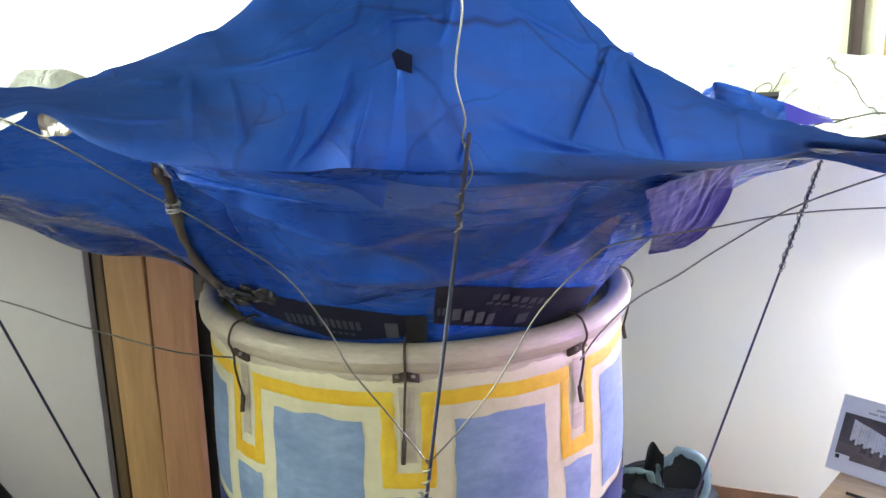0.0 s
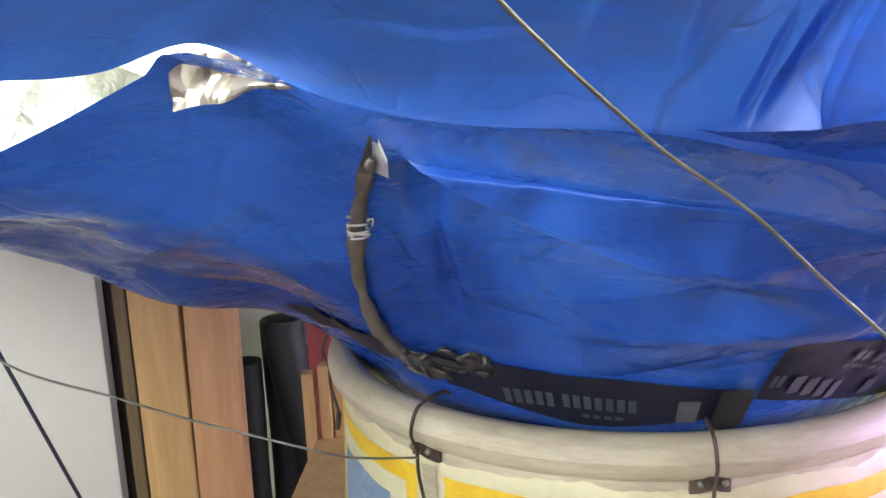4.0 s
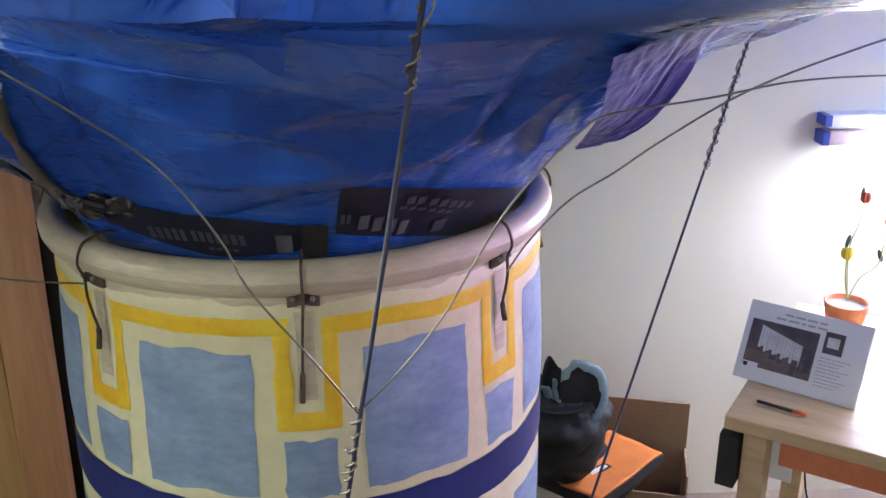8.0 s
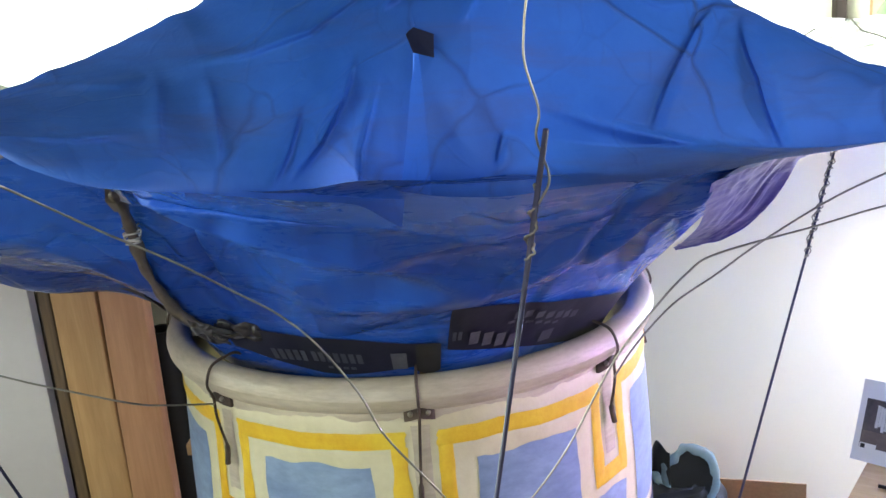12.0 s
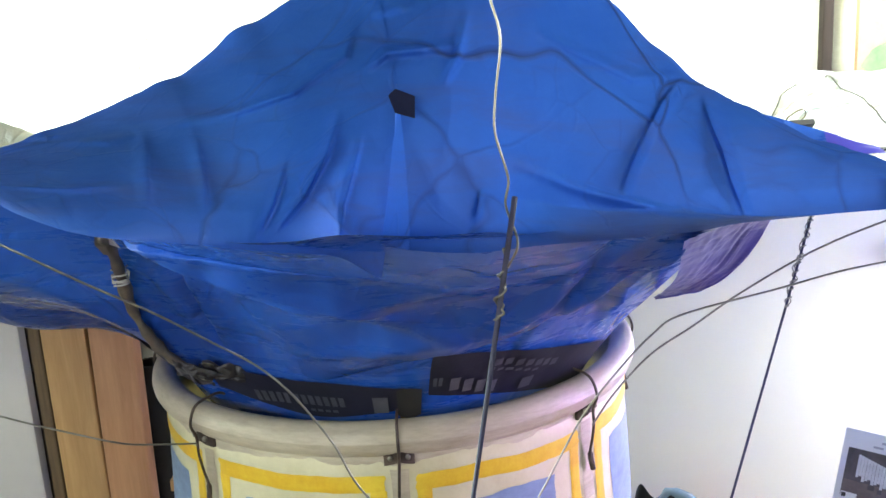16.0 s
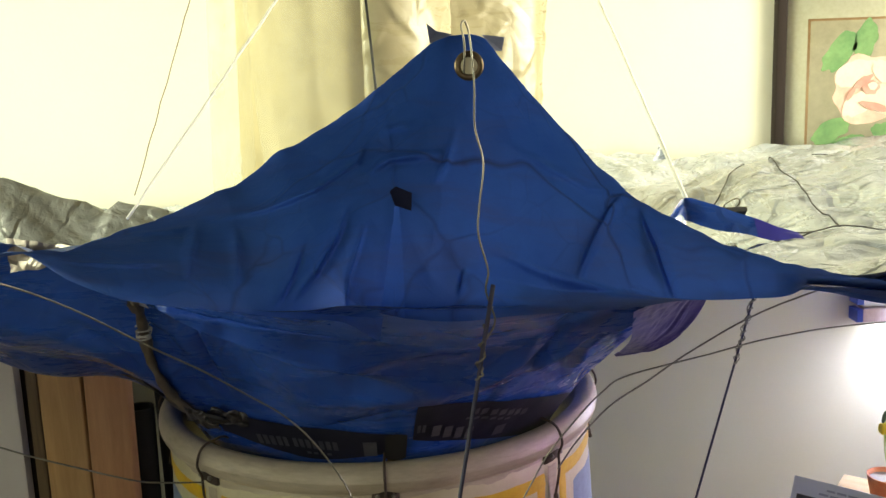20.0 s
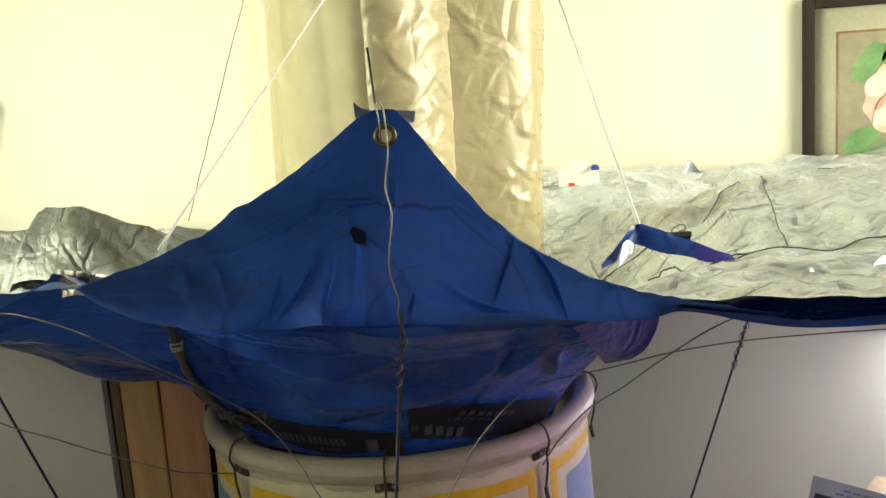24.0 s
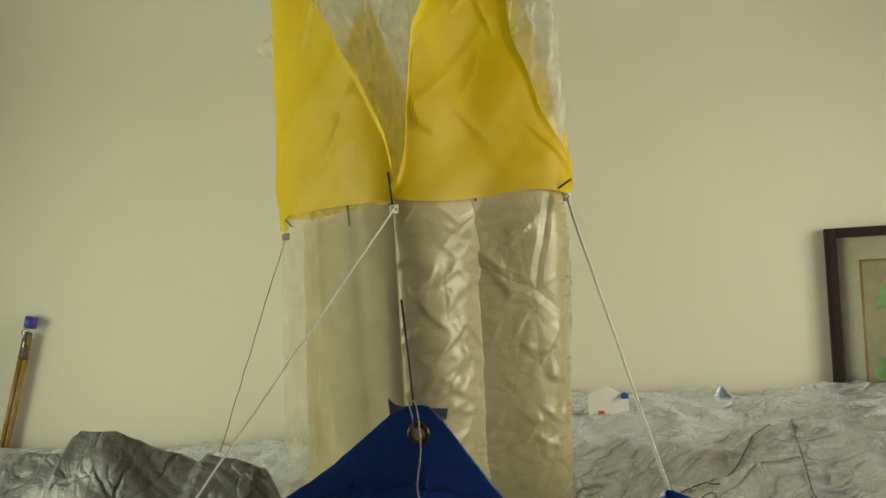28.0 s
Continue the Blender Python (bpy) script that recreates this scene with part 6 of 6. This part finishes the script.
# violet desk lamp on the near end of the table
dl = thing("desk_lamp", (*(TM @ Vector((0.98, 0.20, 0.741))), 0, 0, 0), "small white desk lamp with a violet light", "desk lamp")
part("base", lathe([(0.0, 0.0), (0.07, 0.0), (0.072, 0.012), (0.02, 0.02), (0.0, 0.02)], 28), WHITE, dl)
part("stem", tube(bmesh.new(), spline([(0, 0, 0.02), (0.02, 0, 0.2), (0.02, 0, 0.38), (-0.02, 0, 0.46)], 8), 0.007, 10), WHITE, dl)
part("head", boxes(((-0.05, -0.14, 0.44), (-0.02, 0.14, 0.50)), bevel=0.006), WHITE, dl)

# ---------------------------------------------------------------- bag, canvas stool and carton by the wall
carton = thing("cardboard_box", (0.76, 0.985, 0), "open brown cardboard carton on the floor", "box")
cm = Matrix.Rotation(radians(-14), 4, 'Z')
for lo, hi in (((-0.13, 0.05, 0), (0.11, 0.055, 0.34)), ((-0.13, -0.09, 0), (-0.125, 0.05, 0.20)), ((0.105, -0.09, 0), (0.11, 0.05, 0.20)), ((-0.13, -0.095, 0), (0.11, -0.09, 0.14))):
    part("side", boxes((lo, hi), m=cm), CARDBOARD, carton, smooth=False)
stool = thing("canvas_stool", (0.62, 0.86, 0), "folding stool with an orange canvas seat and black edges", "stool")


def seat(u, v):
    a, b, c, d = Vector((-0.215, -0.015, 0.25)), Vector((0.045, 0.165, 0.25)), Vector((0.160, 0.045, 0.25)), Vector((-0.050, -0.155, 0.25))
    p = a.lerp(b, u).lerp(d.lerp(c, u), v)
    p.z += -0.016 * math.sin(math.pi * u) * math.sin(math.pi * v) + rough((u * 3, v * 3, 1), 1, 0.004)
    return p


thicken(part("seat", grid(seat, 20, 20), ORANGE, stool, "orange canvas seat"), 0.006)
part("edge_band", grid(lambda u, v: Vector(seat(u, 1.0)) + Vector((0.004, -0.004, 0.004 - 0.03 * v)), 20, 2), BLACK, stool, "black webbing edge")
part("edge_band", grid(lambda u, v: Vector(seat(0.0, u)) + Vector((-0.004, -0.004, 0.004 - 0.03 * v)), 20, 2), BLACK, stool, "black webbing edge")
nm = seat(0.42, 0.55)
part("name_patch", boxes(((-0.045, -0.014, 0.0), (0.045, 0.014, 0.003)), m=Matrix.Translation(nm + Vector((0, 0, 0.003))) @ Matrix.Rotation(radians(38), 4, 'Z')), BLACK, stool, "black name patch", False)
part("name_bar", boxes(((-0.036, -0.007, 0.003), (0.036, 0.007, 0.004)), m=Matrix.Translation(nm + Vector((0, 0, 0.0035))) @ Matrix.Rotation(radians(38), 4, 'Z')), WHITE, stool, smooth=False)
for x0, y0, x1, y1 in ((-0.15, -0.01, 0.10, -0.09), (0.15, 0.04, -0.08, -0.02), (0.04, 0.15, -0.02, -0.12), (-0.05, -0.15, 0.03, 0.12)):
    part("leg", tube(bmesh.new(), [(x0, y0, 0.245), (x1, y1, 0.008)], 0.009, 10), BLACK, stool)
bag = thing("black_bag", (0.478, 0.87, 0.252), "slumped black bag lined with clear bluish plastic on the stool", "bag")


def bag_fn(u, v):
    t = 2 * math.pi * u
    r = interp(v, ((0, 0.10), (0.2, 0.135), (0.6, 0.14), (0.85, 0.115), (1, 0.085)))
    z = 0.235 * v + 0.02 * math.sin(t * 2 + 0.6) * v ** 3
    k = rough((math.cos(t) * 2, math.sin(t) * 2, v * 4), 1, 0.022) + ridged((math.cos(t) * 2, math.sin(t) * 2, v * 3), 0.5, 0.014)
    return ((r + k) * math.cos(t), (r + k) * 0.8 * math.sin(t), z)


part("sack", grid(bag_fn, 72, 40, True), BAGBLACK, bag)
part("bottom", lathe([(0.0, 0.003), (0.10, 0.003)], 24), BAGBLACK, bag)
part("dark_inside", lathe([(0.0, 0.215), (0.105, 0.21)], 24), BAGBLACK, bag)
LINING = sheer("bluish_film", (0.34, 0.46, 0.50), 0.30, 0.16, 0.8)
for cx, cy, cz, rx, rz, tip, seed in ((-0.074, -0.060, 0.232, 0.050, 0.036, -0.35, 1), (0.052, -0.062, 0.236, 0.062, 0.080, 0.25, 5)):
    def ring(u, v):
        t = 2 * math.pi * u
        w = 0.007 + ridged((math.cos(t) * 2, math.sin(t) * 2, seed), 0.6, 0.010)
        a = 2 * math.pi * v
        r = 1 + w * math.cos(a) / rx
        return (cx + rx * r * math.cos(t) + 0.006 * noise.noise(Vector((t * 2, seed, 1))), cy + 0.8 * w * math.sin(a) + tip * rz * math.sin(t) * 0.4, cz + rz * r * math.sin(t) + 0.008 * noise.noise(Vector((t * 2, seed, 7))))
    part("plastic_lining", grid(ring, 56, 10, True), LINING, bag, "crumpled bluish plastic lining")
    part("opening", grid(lambda u, v: (cx + rx * v * math.cos(6.2832 * u), cy + 0.012 + tip * rz * v * math.sin(6.2832 * u) * 0.4, cz + rz * v * math.sin(6.2832 * u)), 32, 3, True), BAGBLACK, bag)
part("flap", grid(lambda u, v: (-0.030 + 0.062 * (u - 0.5) * (1 - 0.35 * v) + 0.010 * v, -0.055 + 0.014 * math.sin(4 * u) - 0.01 * v, 0.19 + 0.140 * v + 0.012 * math.sin(5 * u)), 14, 12), BAGBLACK, bag, "stiff black flap")

# window frames: east one to the right; south and west ones added, unseen


def window(name, m, w, h):
    ob = new(name)
    ob.matrix_world = m
    tagged(ob, "plain white window frame, out of view", "window", kind="structure")
    for lo, hi in (((-w, -0.03, -h), (-w + 0.06, 0.03, h)), ((w - 0.06, -0.03, -h), (w, 0.03, h)), ((-w + 0.06, -0.03, h - 0.06), (w - 0.06, 0.03, h)), ((-w + 0.06, -0.03, -h), (w - 0.06, 0.03, -h + 0.06))):
        part("window_frame", boxes((lo, hi), bevel=0.004), WHITE, ob, smooth=False)


window("added_south_window", pose(-0.9, WY0 - 0.06, 1.75), 0.8, 0.70)
window("window_2", pose(WX1 + 0.06, -0.15, 2.025, 0, 0, 90), 0.65, 0.575)
window("added_west_window", pose(WX0 - 0.06, -0.30, 2.025, 0, 0, 90), 0.65, 0.575)
